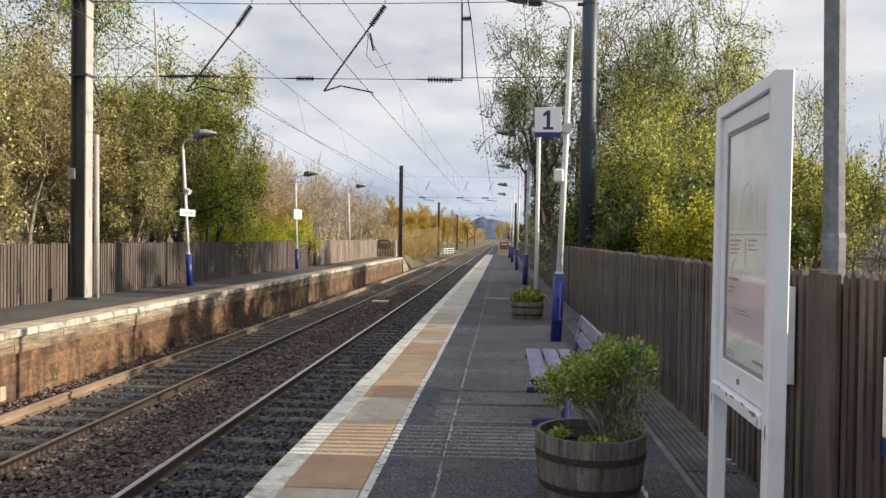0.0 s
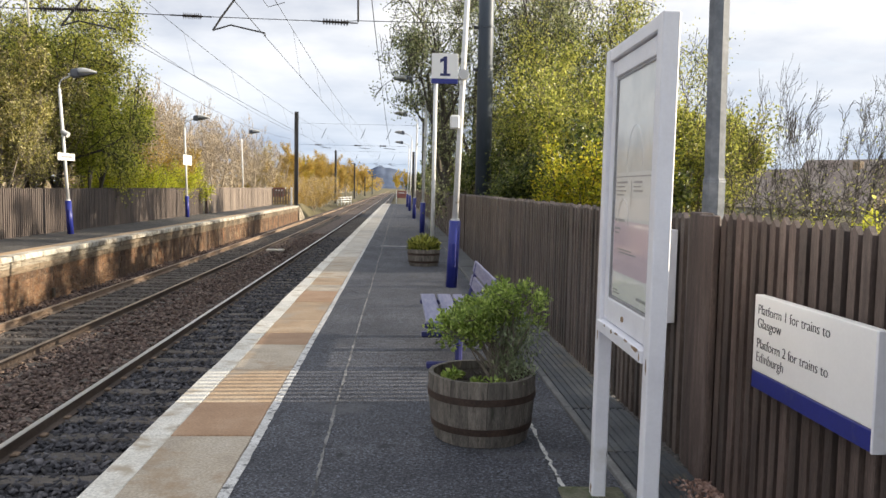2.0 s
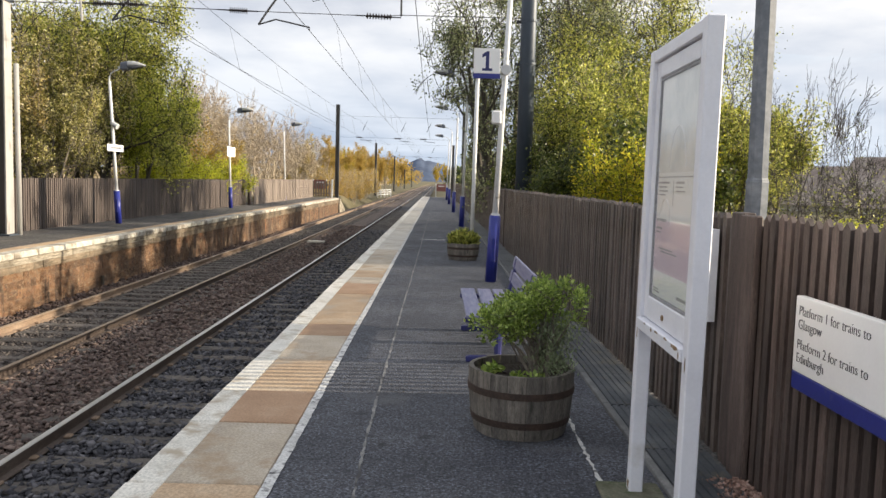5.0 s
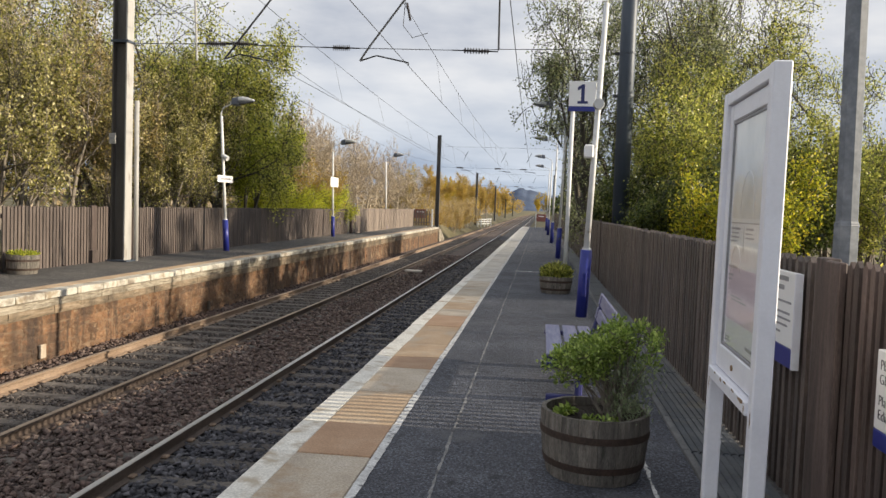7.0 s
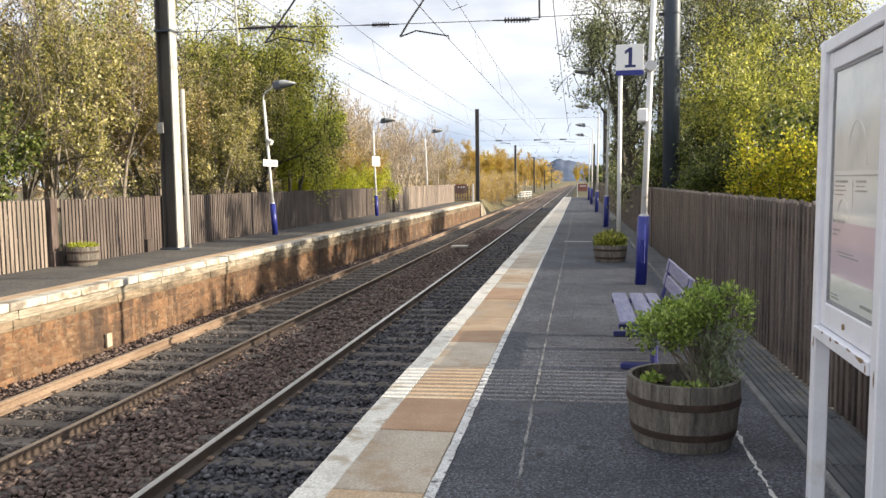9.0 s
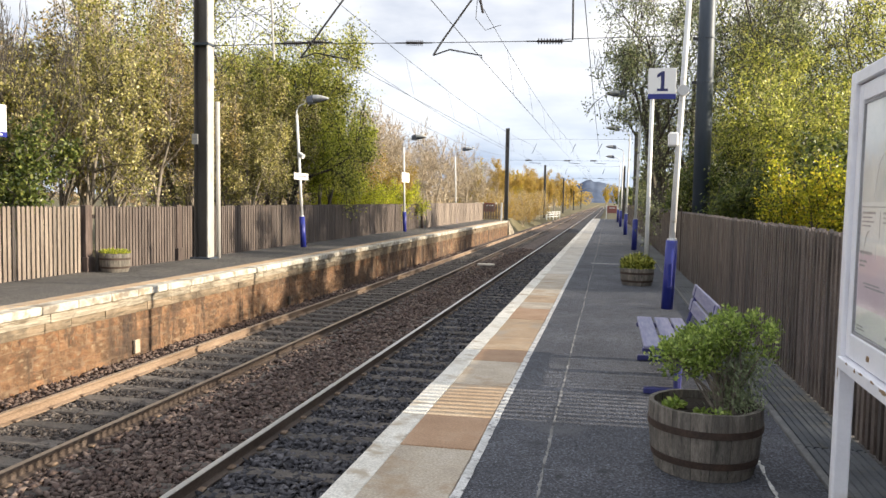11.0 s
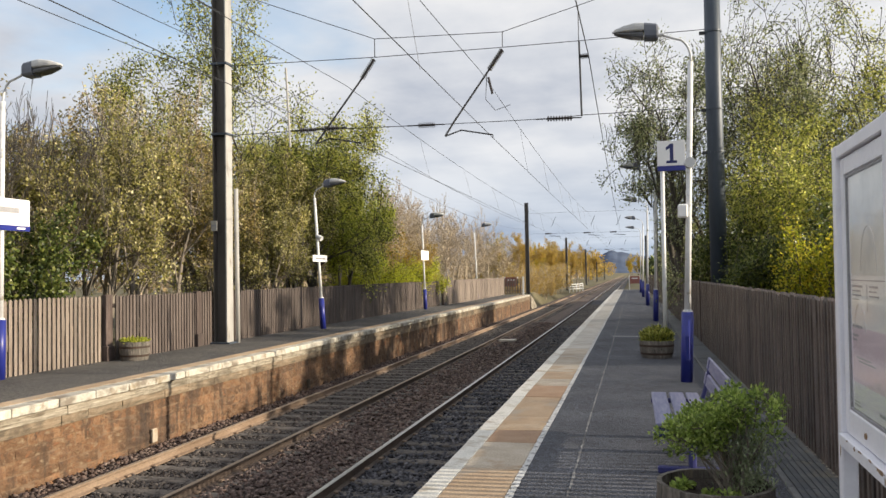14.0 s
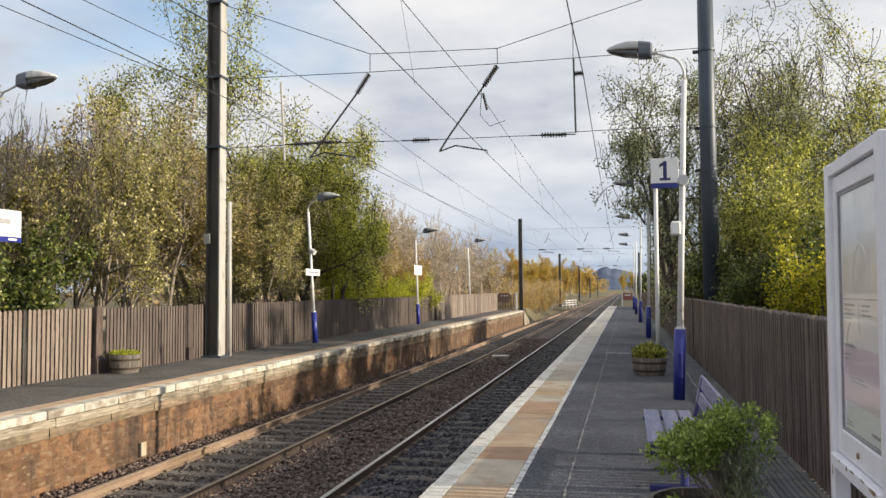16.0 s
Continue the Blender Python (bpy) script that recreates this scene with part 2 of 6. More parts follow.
# shade put into the steel colour, for web and flange away from the sun
M["mast_shaded"] = material("mast_shaded", [(0.060, 0.054, 0.048), (0.092, 0.083, 0.074), (0.125, 0.114, 0.103)], 1.3, 0.6, 0.2, stretch=(2, 2, 0.4))
# darker rust: the fence's shade put into the colour of three rails
M["rail_shaded"] = material("rail_shaded", [(0.050, 0.036, 0.030), (0.085, 0.062, 0.050), (0.125, 0.096, 0.080)], 3, 0.75, 0.3, stretch=(1, 0.3, 1), metal=0.1)
M["railhead"] = material("railhead", [(0.44, 0.43, 0.42), (0.58, 0.57, 0.56)], 2, 0.38, 0.05, metal=0.6, stretch=(8, 0.2, 1))
M["railhead_dull"] = material("railhead_dull", [(0.30, 0.23, 0.17), (0.42, 0.33, 0.25)], 2, 0.55, 0.1, metal=0.5, stretch=(8, 0.2, 1))
M["ballast_dark"] = material("ballast_dark", [(0.040, 0.040, 0.050), (0.150, 0.146, 0.160), (0.018, 0.019, 0.025), (0.076, 0.077, 0.092), (0.030, 0.030, 0.037)], 5, 0.85, 0.3, per="island", fine=40)
M["ballast_pit"] = material("ballast_pit", [(0.060, 0.050, 0.045), (0.175, 0.150, 0.135), (0.030, 0.026, 0.025), (0.100, 0.084, 0.076), (0.042, 0.036, 0.034)], 5, 0.85, 0.3, per="island", fine=40)
M["ballast_brown"] = material("ballast_brown", [(0.090, 0.065, 0.057), (0.235, 0.178, 0.152), (0.052, 0.038, 0.035), (0.148, 0.100, 0.084), (0.074, 0.052, 0.047)], 5, 0.9, 0.3, per="island", fine=40)
M["bed_dark"] = material("bed_dark", [(0.020, 0.020, 0.024), (0.050, 0.049, 0.055), (0.080, 0.077, 0.082)], 9, 0.95, 1.0, fine=22, dist=0.03)
M["bed_brown"] = material("bed_brown", [(0.055, 0.042, 0.037), (0.110, 0.083, 0.071), (0.165, 0.124, 0.104)], 9, 0.95, 1.0, fine=22, dist=0.03)
M["earth"] = material("earth", [(0.075, 0.066, 0.030), (0.125, 0.108, 0.050), (0.175, 0.145, 0.078)], 0.2, 0.95, 0.5, fine=6, dist=0.05)
M["white_paint"] = material("white_paint", [(0.72, 0.73, 0.79), (0.80, 0.81, 0.87), (0.84, 0.85, 0.90)], 3, 0.42, 0.02, stains=[((0.62, 0.61, 0.60), 1.6, 0.12)], speck=0.08)
M["mossy"] = material("mossy", [(0.085, 0.085, 0.055), (0.125, 0.125, 0.085), (0.18, 0.175, 0.13)], 9, 0.92, 0.6, stains=[((0.06, 0.08, 0.035), 12.0, 0.35)])
M["rust_spot"] = material("rust_spot", [(0.16, 0.085, 0.04), (0.34, 0.24, 0.15)], 18, 0.85, 0.4)
M["post_white"] = material("post_white", [(0.62, 0.63, 0.64), (0.74, 0.75, 0.76)], 4, 0.5, 0.08, stains=[((0.40, 0.37, 0.32), 6.0, 0.12)], speck=0.22)
M["sign_white"] = material("sign_white", [(0.82, 0.82, 0.82), (0.88, 0.88, 0.88)], 2, 0.4, 0.03, speck=0.05)
M["blue"] = material("blue", [(0.014, 0.022, 0.185), (0.020, 0.030, 0.245)], 4, 0.4, 0.1, stains=[((0.05, 0.06, 0.20), 9.0, 0.06)], speck=0.2)
M["navy"] = material("navy", [(0.014, 0.018, 0.10), (0.02, 0.026, 0.14)], 4, 0.4, 0.05, speck=0.22)
M["bench_blue"] = material("bench_blue", [(0.13, 0.135, 0.25), (0.19, 0.195, 0.31), (0.26, 0.265, 0.36)], 5, 0.5, 0.2, stretch=(6, 0.7, 6), speck=0.22)
M["bench_frame"] = material("bench_frame", [(0.025, 0.028, 0.13), (0.04, 0.045, 0.18)], 5, 0.45, 0.1)
M["ink"] = material("ink", [(0.02, 0.021, 0.03), (0.03, 0.031, 0.045)], 5, 0.6, 0.0)
M["ink_pale"] = material("ink_pale", [(0.28, 0.28, 0.30), (0.36, 0.36, 0.38)], 5, 0.6, 0.0)
M["dark_steel"] = material("dark_steel", [(0.034, 0.046, 0.064), (0.052, 0.068, 0.092), (0.074, 0.092, 0.120)], 1.2, 0.5, 0.2, metal=0.2, stretch=(2, 2, 0.4), speck=0.3)
M["galvanised"] = material("galvanised", [(0.100, 0.115, 0.138), (0.145, 0.163, 0.190), (0.215, 0.235, 0.26)], 9, 0.55, 0.15, metal=0.1, fine=25, speck=0.4)
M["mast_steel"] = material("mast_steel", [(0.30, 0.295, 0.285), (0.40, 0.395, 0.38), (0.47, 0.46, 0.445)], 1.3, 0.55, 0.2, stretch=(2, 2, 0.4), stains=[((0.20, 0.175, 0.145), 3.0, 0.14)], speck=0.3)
M["wire"] = material("wire", [(0.035, 0.036, 0.040), (0.055, 0.056, 0.06)], 4, 0.5, 0.0, metal=0.4)
M["insulator"] = material("insulator", [(0.03, 0.025, 0.025), (0.05, 0.04, 0.04)], 8, 0.3, 0.0)
M["lamp_grey"] = material("lamp_grey", [(0.50, 0.51, 0.52), (0.62, 0.63, 0.64)], 5, 0.4, 0.05, speck=0.22)
M["gear_case"] = material("gear_case", [(0.10, 0.115, 0.15), (0.14, 0.155, 0.195)], 4, 0.4, 0.05, speck=0.22)
M["lamp_bowl"] = material("lamp_bowl", [(0.07, 0.075, 0.085), (0.11, 0.115, 0.125)], 5, 0.2, 0.0)
M["barrel"] = material("barrel", [(0.095, 0.086, 0.076), (0.165, 0.150, 0.131), (0.240, 0.220, 0.194)], 5, 0.85, 0.6, fine=40, stretch=(6, 6, 0.8), per="object", spread=0.3, stains=[((0.045, 0.045, 0.036), 6.0, 0.22)])
M["hoop"] = material("hoop", [(0.045, 0.032, 0.026), (0.085, 0.055, 0.042)], 8, 0.75, 0.3, metal=0.3)
M["soil"] = material("soil", [(0.025, 0.018, 0.013), (0.05, 0.036, 0.026)], 20, 0.95, 1.0, fine=90, dist=0.02)
M["bark"] = material("bark", [(0.045, 0.040, 0.035), (0.080, 0.070, 0.058), (0.130, 0.116, 0.098)], 5, 0.9, 0.5, stretch=(3, 3, 0.6))
M["bark_pale"] = material("bark_pale", [(0.130, 0.112, 0.092), (0.205, 0.178, 0.146), (0.290, 0.255, 0.214)], 5, 0.9, 0.4, stretch=(3, 3, 0.6))
M["twig_brown"] = material("twig_brown", [(0.300, 0.245, 0.178), (0.420, 0.350, 0.260), (0.520, 0.445, 0.340)], 5, 0.9, 0.3)


def leaves(name, stops, amount=0.45):
    M[name] = material(name, stops, leaf=amount, per="island", rough=0.4, bump=0.0, fine=9)


leaves("leaf_olive", [(0.095, 0.092, 0.027), (0.340, 0.315, 0.082), (0.720, 0.670, 0.310), (0.205, 0.210, 0.052), (0.780, 0.690, 0.350), (0.450, 0.415, 0.112)], 0.5)
leaves("leaf_brown", [(0.165, 0.128, 0.046), (0.450, 0.345, 0.125), (0.310, 0.275, 0.085), (0.690, 0.560, 0.265), (0.130, 0.116, 0.037)], 0.5)
leaves("leaf_fawn", [(0.430, 0.345, 0.235), (0.560, 0.460, 0.330), (0.340, 0.275, 0.185), (0.600, 0.450, 0.250)], 0.45)
leaves("leaf_green", [(0.300, 0.350, 0.045), (0.560, 0.590, 0.080), (0.720, 0.730, 0.135), (0.400, 0.450, 0.062), (0.180, 0.215, 0.035)], 0.62)
leaves("leaf_lime", [(0.460, 0.510, 0.045), (0.650, 0.660, 0.065), (0.750, 0.720, 0.090), (0.520, 0.550, 0.055), (0.240, 0.280, 0.032)], 0.62)
leaves("leaf_ivy", [(0.065, 0.095, 0.022), (0.150, 0.185, 0.036), (0.270, 0.290, 0.075), (0.095, 0.130, 0.026), (0.036, 0.050, 0.014)], 0.35)
leaves("leaf_grey", [(0.095, 0.118, 0.057), (0.284, 0.323, 0.161), (0.549, 0.567, 0.340), (0.161, 0.198, 0.085), (0.379, 0.405, 0.179)], 0.5)
leaves("leaf_yellow", [(0.468, 0.359, 0.040), (0.593, 0.437, 0.047), (0.343, 0.312, 0.047), (0.655, 0.421, 0.055)], 0.6)
leaves("leaf_moss", [(0.160, 0.185, 0.040), (0.420, 0.450, 0.095), (0.700, 0.690, 0.190), (0.290, 0.325, 0.062), (0.600, 0.570, 0.125), (0.100, 0.125, 0.030)], 0.58)
leaves("leaf_chartreuse", [(0.400, 0.420, 0.032), (0.620, 0.590, 0.052), (0.250, 0.285, 0.030), (0.700, 0.580, 0.060), (0.120, 0.140, 0.022)], 0.58)
leaves("leaf_gold", [(0.470, 0.320, 0.070), (0.600, 0.430, 0.100), (0.360, 0.280, 0.080), (0.540, 0.350, 0.080)], 0.55)
leaves("leaf_shrub", [(0.210, 0.300, 0.058), (0.350, 0.470, 0.100), (0.520, 0.620, 0.170), (0.260, 0.360, 0.075), (0.130, 0.190, 0.042)], 0.38)
leaves("leaf_sage", [(0.190, 0.240, 0.125), (0.300, 0.350, 0.200), (0.240, 0.290, 0.155)], 0.25)


def glass():
    m = bpy.data.materials.new("glass")
    m.use_nodes = True
    nt = m.node_tree
    n, ln = nt.nodes, nt.links
    g = n.new("ShaderNodeBsdfGlossy")
    g.inputs["Roughness"].default_value = 0.06
    t = n.new("ShaderNodeBsdfTransparent")
    lw = n.new("ShaderNodeLayerWeight")
    pw = n.new("ShaderNodeMath")
    pw.operation = "POWER"
    ln.new(lw.outputs["Facing"], pw.inputs[0])
    pw.inputs[1].default_value = 4.0
    f = n.new("ShaderNodeMath")
    f.operation = "MULTIPLY_ADD"
    ln.new(pw.outputs[0], f.inputs[0])
    f.inputs[1].default_value, f.inputs[2].default_value = 0.75, 0.05
    mx = n.new("ShaderNodeMixShader")
    ln.new(f.outputs[0], mx.inputs[0])
    ln.new(t.outputs[0], mx.inputs[1])
    ln.new(g.outputs[0], mx.inputs[2])
    ln.new(mx.outputs[0], n["Material Output"].inputs["Surface"])
    return m


M["glass"] = glass()
M["poster"] = material("poster", [(0.80, 0.83, 0.82), (0.87, 0.89, 0.88)], 2, 0.5, 0.0, speck=0.22)
M["poster_pink"] = material("poster_pink", [(0.72, 0.60, 0.67), (0.78, 0.68, 0.74)], 3, 0.5, 0.0, speck=0.22)
M["ink_soft"] = material("ink_soft", [(0.36, 0.37, 0.39), (0.46, 0.47, 0.48)], 5, 0.6, 0.0)
M["poster_photo"] = material("poster_photo", [(0.58, 0.61, 0.60), (0.74, 0.76, 0.73), (0.82, 0.82, 0.78)], 3.5, 0.5, 0.0, speck=0.15)
M["red"] = material("red", [(0.24, 0.085, 0.075), (0.30, 0.12, 0.10)], 3, 0.7, 0.0)
# blue-grey base colour stands in for the haze of distance
M["hill"] = material("hill", [(0.060, 0.088, 0.150), (0.078, 0.108, 0.178), (0.100, 0.130, 0.195)], 0.012, 1.0, 0.0, fine=0.05)
M["roof_tile"] = material("roof_tile", [(0.21, 0.165, 0.145), (0.29, 0.24, 0.21), (0.33, 0.29, 0.26)], 0.8, 0.9, 0.3, fine=6)
M["litter"] = material("litter", [(0.36, 0.22, 0.18), (0.50, 0.36, 0.31), (0.22, 0.13, 0.10), (0.42, 0.28, 0.23)], 4, 0.9, 0.0, per="island")
M["render_wall"] = material("render_wall", [(0.42, 0.40, 0.37), (0.52, 0.50, 0.46)], 1.5, 0.9, 0.2, speck=0.22)
M["window_dark"] = material("window_dark", [(0.03, 0.035, 0.04), (0.05, 0.055, 0.06)], 2, 0.15, 0.0)


# ---- mesh helpers ----
def thing(name, label, category, at=(0, 0, 0), turn=0, group="", kind=""):
    ob = new(name)
    ob.matrix_basis = pose(*at, 0, 0, turn)
    return tagged(ob, label, category, group, kind)


def finish(name, me, mat, parent=None, label=""):
    if mat is not None:
        me.materials.append(mat)
    ob = new(name, me)
    if parent is not None:
        ob.parent = parent
    return tagged(ob, label)


def part(name, bm, mat, parent=None, label="", smooth=False):
    me = bpy.data.meshes.new(name)
    bmesh.ops.recalc_face_normals(bm, faces=bm.faces)
    bm.to_mesh(me)
    bm.free()
    if smooth:
        me.polygons.foreach_set("use_smooth", [True] * len(me.polygons))
    return finish(name, me, mat, parent, label)


def piece(name, me, parent, at, turn=0, scale=None):
    """An object of its own on a shared mesh."""
    ob = new(name, me)
    ob.parent = parent
    ob.matrix_basis = pose(*at, 0, 0, turn) if scale is None else pose(*at, 0, 0, turn) @ Matrix.Diagonal((*scale, 1))
    return ob


def box_into(bm, x0, x1, y0, y1, z0, z1, bevel=0.0):
    r = bmesh.ops.create_cube(bm, size=1, matrix=Matrix.LocRotScale(((x0 + x1) / 2, (y0 + y1) / 2, (z0 + z1) / 2), None, (x1 - x0, y1 - y0, z1 - z0)))
    if bevel:
        edges = {e for v in r["verts"] for e in v.link_edges}
        bmesh.ops.bevel(bm, geom=list(edges), offset=bevel, segments=1, affect="EDGES")
    return bm


def box(x0, x1, y0, y1, z0, z1, bevel=0.0):
    return box_into(bmesh.new(), x0, x1, y0, y1, z0, z1, bevel)


def box_mesh(name, x0, x1, y0, y1, z0, z1, mat, bevel=0.0):
    bm = box(x0, x1, y0, y1, z0, z1, bevel)
    me = bpy.data.meshes.new(name)
    bm.to_mesh(me)
    bm.free()
    me.materials.append(mat)
    return me


def rod_into(bm, points, radii, sides=8):
    """A round bar through points; radii one number or one for each point."""
    pts = [Vector(p) for p in points]
    if isinstance(radii, (int, float)):
        radii = [radii] * len(pts)
    rings = []
    for i, p in enumerate(pts):
        d = (pts[min(i + 1, len(pts) - 1)] - pts[max(i - 1, 0)]).normalized()
        a = d.cross(Vector((0, 0, 1)) if abs(d.z) < 0.9 else Vector((1, 0, 0))).normalized()
        b = d.cross(a)
        rings.append([bm.verts.new(p + radii[i] * (math.cos(2 * math.pi * k / sides) * a + math.sin(2 * math.pi * k / sides) * b)) for k in range(sides)])
    for r, s in zip(rings, rings[1:]):
        for k in range(sides):
            bm.faces.new((r[k], r[(k + 1) % sides], s[(k + 1) % sides], s[k]))
    bm.faces.new(rings[0])
    bm.faces.new(rings[-1][::-1])
    return bm


def rod(points, radii, sides=8):
    return rod_into(bmesh.new(), points, radii, sides)


def profile_along_y(shape, y0, y1):
    """A closed outline of (x, z) pushed from y0 to y1."""
    bm = bmesh.new()
    a = [bm.verts.new((x, y0, z)) for x, z in shape]
    b = [bm.verts.new((x, y1, z)) for x, z in shape]
    for i in range(len(shape)):
        j = (i + 1) % len(shape)
        bm.faces.new((a[i], a[j], b[j], b[i]))
    bm.faces.new(a)
    bm.faces.new(b[::-1])
    return bm


def array_mesh(name, verts, faces):
    verts, faces = np.asarray(verts, np.float32), np.asarray(faces, np.int32)
    me = bpy.data.meshes.new(name)
    me.vertices.add(len(verts))
    me.vertices.foreach_set("co", verts.ravel())
    k = faces.shape[1]
    me.loops.add(faces.size)
    me.loops.foreach_set("vertex_index", faces.ravel())
    me.polygons.add(len(faces))
    me.polygons.foreach_set("loop_start", np.arange(len(faces), dtype=np.int32) * k)
    me.polygons.foreach_set("loop_total", np.full(len(faces), k, np.int32))
    me.update(calc_edges=True)
    me.validate()
    return me


def words(text, size, mat, parent, m, name="lettering", bold=0.0):
    """Lettering as a thin mesh, its reading direction along the pose's x and its up along y."""
    cu = bpy.data.curves.new("text", "FONT")
    cu.body, cu.size, cu.extrude, cu.offset = text, size, 0.001, bold
    tmp = new("text", cu)
    me = bpy.data.meshes.new_from_object(tmp.evaluated_get(bpy.context.evaluated_depsgraph_get()))
    bpy.data.objects.remove(tmp)
    me.materials.clear()
    me.materials.append(mat)
    ob = new(name, me)
    ob.parent = parent
    ob.matrix_basis = m
    return ob


# ---- ground ----
ZF = 0.06          # top of the far platform
EDGE, FAR_EDGE = -1.69, -8.19
RAIL_TOP = -1.0
rng = np.random.default_rng(5)


def lay_ground():
    xs = np.concatenate([[-3000, -1200, -500, -200, -80, -40, -25, -16, -12.5, -11.3, -9.4, -8.6, -7, -5, -3, -1.3, -0.6, 1.0, 1.9, 2.4, 4, 7, 12, 20, 40, 80, 200, 500, 1200, 3000]])
    ys = np.concatenate([[-400, -100, -40, -10], np.arange(0, 84, 6), [86, 92, 100, 130, 180, 260, 400, 700, 1200, 2000, 3000]])
    verts, faces = [], []
    for y in ys:
        for x in xs:
            inside = -8.7 < x < -1.0
            z = -1.33 if inside else -0.03
            if y > 84:
                z = -1.33 if inside else -1.0
            if 1.9 > x > -1.25 and y <= 84:
                z = -0.25
            if -8.7 > x > -11.2 and y <= 70:
                z = -0.25
            if x > 30 or x < -30:
                z += 0.5 * math.sin(x * 0.013 + y * 0.02)
            verts.append((x, y, z))
    w = len(xs)
    for j in range(len(ys) - 1):
        for i in range(w - 1):
            faces.append((j * w + i, j * w + i + 1, (j + 1) * w + i + 1, (j + 1) * w + i))
    tagged(finish("ground", array_mesh("ground", verts, faces), M["earth"]), "rough grass and bare earth beside the railway", "ground", kind="structure")


lay_ground()


def lay_bed(name, x0, x1, mat, label):
    ys = np.concatenate([np.arange(-6, 45, 0.5), np.arange(45, 420, 15)])
    xs = np.linspace(x0, x1, 9)
    g = np.random.default_rng(int(abs(x0) * 10))
    verts = [(x, y, -1.185 + g.uniform(-0.015, 0.015)) for y in ys for x in xs]
    w = len(xs)
    faces = [(j * w + i, j * w + i + 1, (j + 1) * w + i + 1, (j + 1) * w + i) for j in range(len(ys) - 1) for i in range(w - 1)]
    return tagged(finish(name, array_mesh(name, verts, faces), mat), label, "ballast", kind="structure")


lay_bed("trackbed_1", -4.35, -1.55, M["bed_dark"], "dark grey ballast bed of the near track")
lay_bed("trackbed_2", -8.35, -4.35, M["bed_brown"], "rust-brown ballast bed of the far track")


def stones(name, x0, x1, zones, mat, label, z0=-1.195, z1=-1.138):
    """Loose broken stones as one mesh."""
    octa = np.array([(1, 0, 0), (-1, 0, 0), (0, 1, 0), (0, -1, 0), (0, 0, 1), (0, 0, -1)], float)
    tri = np.array([(0, 2, 4), (2, 1, 4), (1, 3, 4), (3, 0, 4), (2, 0, 5), (1, 2, 5), (3, 1, 5), (0, 3, 5)])
    vs, k = [], 0
    for y0, y1, per_m2, size in zones:
        n = int((x1 - x0) * (y1 - y0) * per_m2)
        c = np.stack([rng.uniform(x0, x1, n), rng.uniform(y0, y1, n), rng.uniform(z0, z1, n)], 1)
        s = size * rng.uniform(0.55, 1.25, (n, 1, 1)) * rng.uniform(0.6, 1.15, (n, 1, 3)) * np.array([1.0, 1.25, 0.62])
        v = (octa[None] + rng.uniform(-0.38, 0.38, (n, 6, 3))) * s
        a = rng.uniform(0, 6.28, n)
        b = rng.uniform(-0.8, 0.8, n)
        ca, sa, cb, sb = np.cos(a)[:, None], np.sin(a)[:, None], np.cos(b)[:, None], np.sin(b)[:, None]
        x, y, z = v[..., 0] * ca - v[..., 1] * sa, v[..., 0] * sa + v[..., 1] * ca, v[..., 2]
        x, z = x * cb - z * sb, x * sb + z * cb
        vs.append((np.stack([x, y, z], 2) + c[:, None]).reshape(-1, 3))
        k += n
    faces = (tri[None] + 6 * np.arange(k)[:, None, None]).reshape(-1, 3)
    tagged(finish(name, array_mesh(name, np.concatenate(vs), faces), mat), label, "ballast", kind="stuff")


NEAR = [(-5.5, 3, 110, 0.05), (3, 12, 520, 0.046), (12, 26, 220, 0.052), (26, 45, 90, 0.06)]
FAR = [(-5.5, 5, 110, 0.05), (5, 15, 520, 0.045), (15, 30, 220, 0.052), (30, 48, 90, 0.06)]
stones("ballast_stones", -2.56, -1.72, NEAR, M["ballast_dark"], "dark grey broken stone ballast beside the platform wall")
stones("ballast_stones", -3.93, -2.56, NEAR, M["ballast_dark"], "dark grey broken stone ballast between the near rails", -1.195, -1.140)
stones("ballast_stones", -5.80, -4.07, FAR, M["ballast_brown"], "rusty brown broken stone ballast between the two tracks", -1.195, -1.13)
stones("ballast_stones", -7.34, -5.94, FAR, M["ballast_pit"], "dark broken stone ballast between the far rails", -1.205, -1.158)
stones("ballast_stones", -8.25, -7.48, FAR, M["ballast_brown"], "rusty brown broken stone ballast along the far platform", -1.195, -1.12)


# ---- tracks ----
RAIL = [(-0.07, -0.155), (0.07, -0.155), (0.07, -0.142), (0.014, -0.122), (0.010, -0.05), (0.034, -0.034), (0.036, -0.012), (0.028, -0.003), (-0.028, -0.003), (-0.036, -0.012), (-0.034, -0.034), (-0.010, -0.05), (-0.014, -0.122), (-0.07, -0.142)]


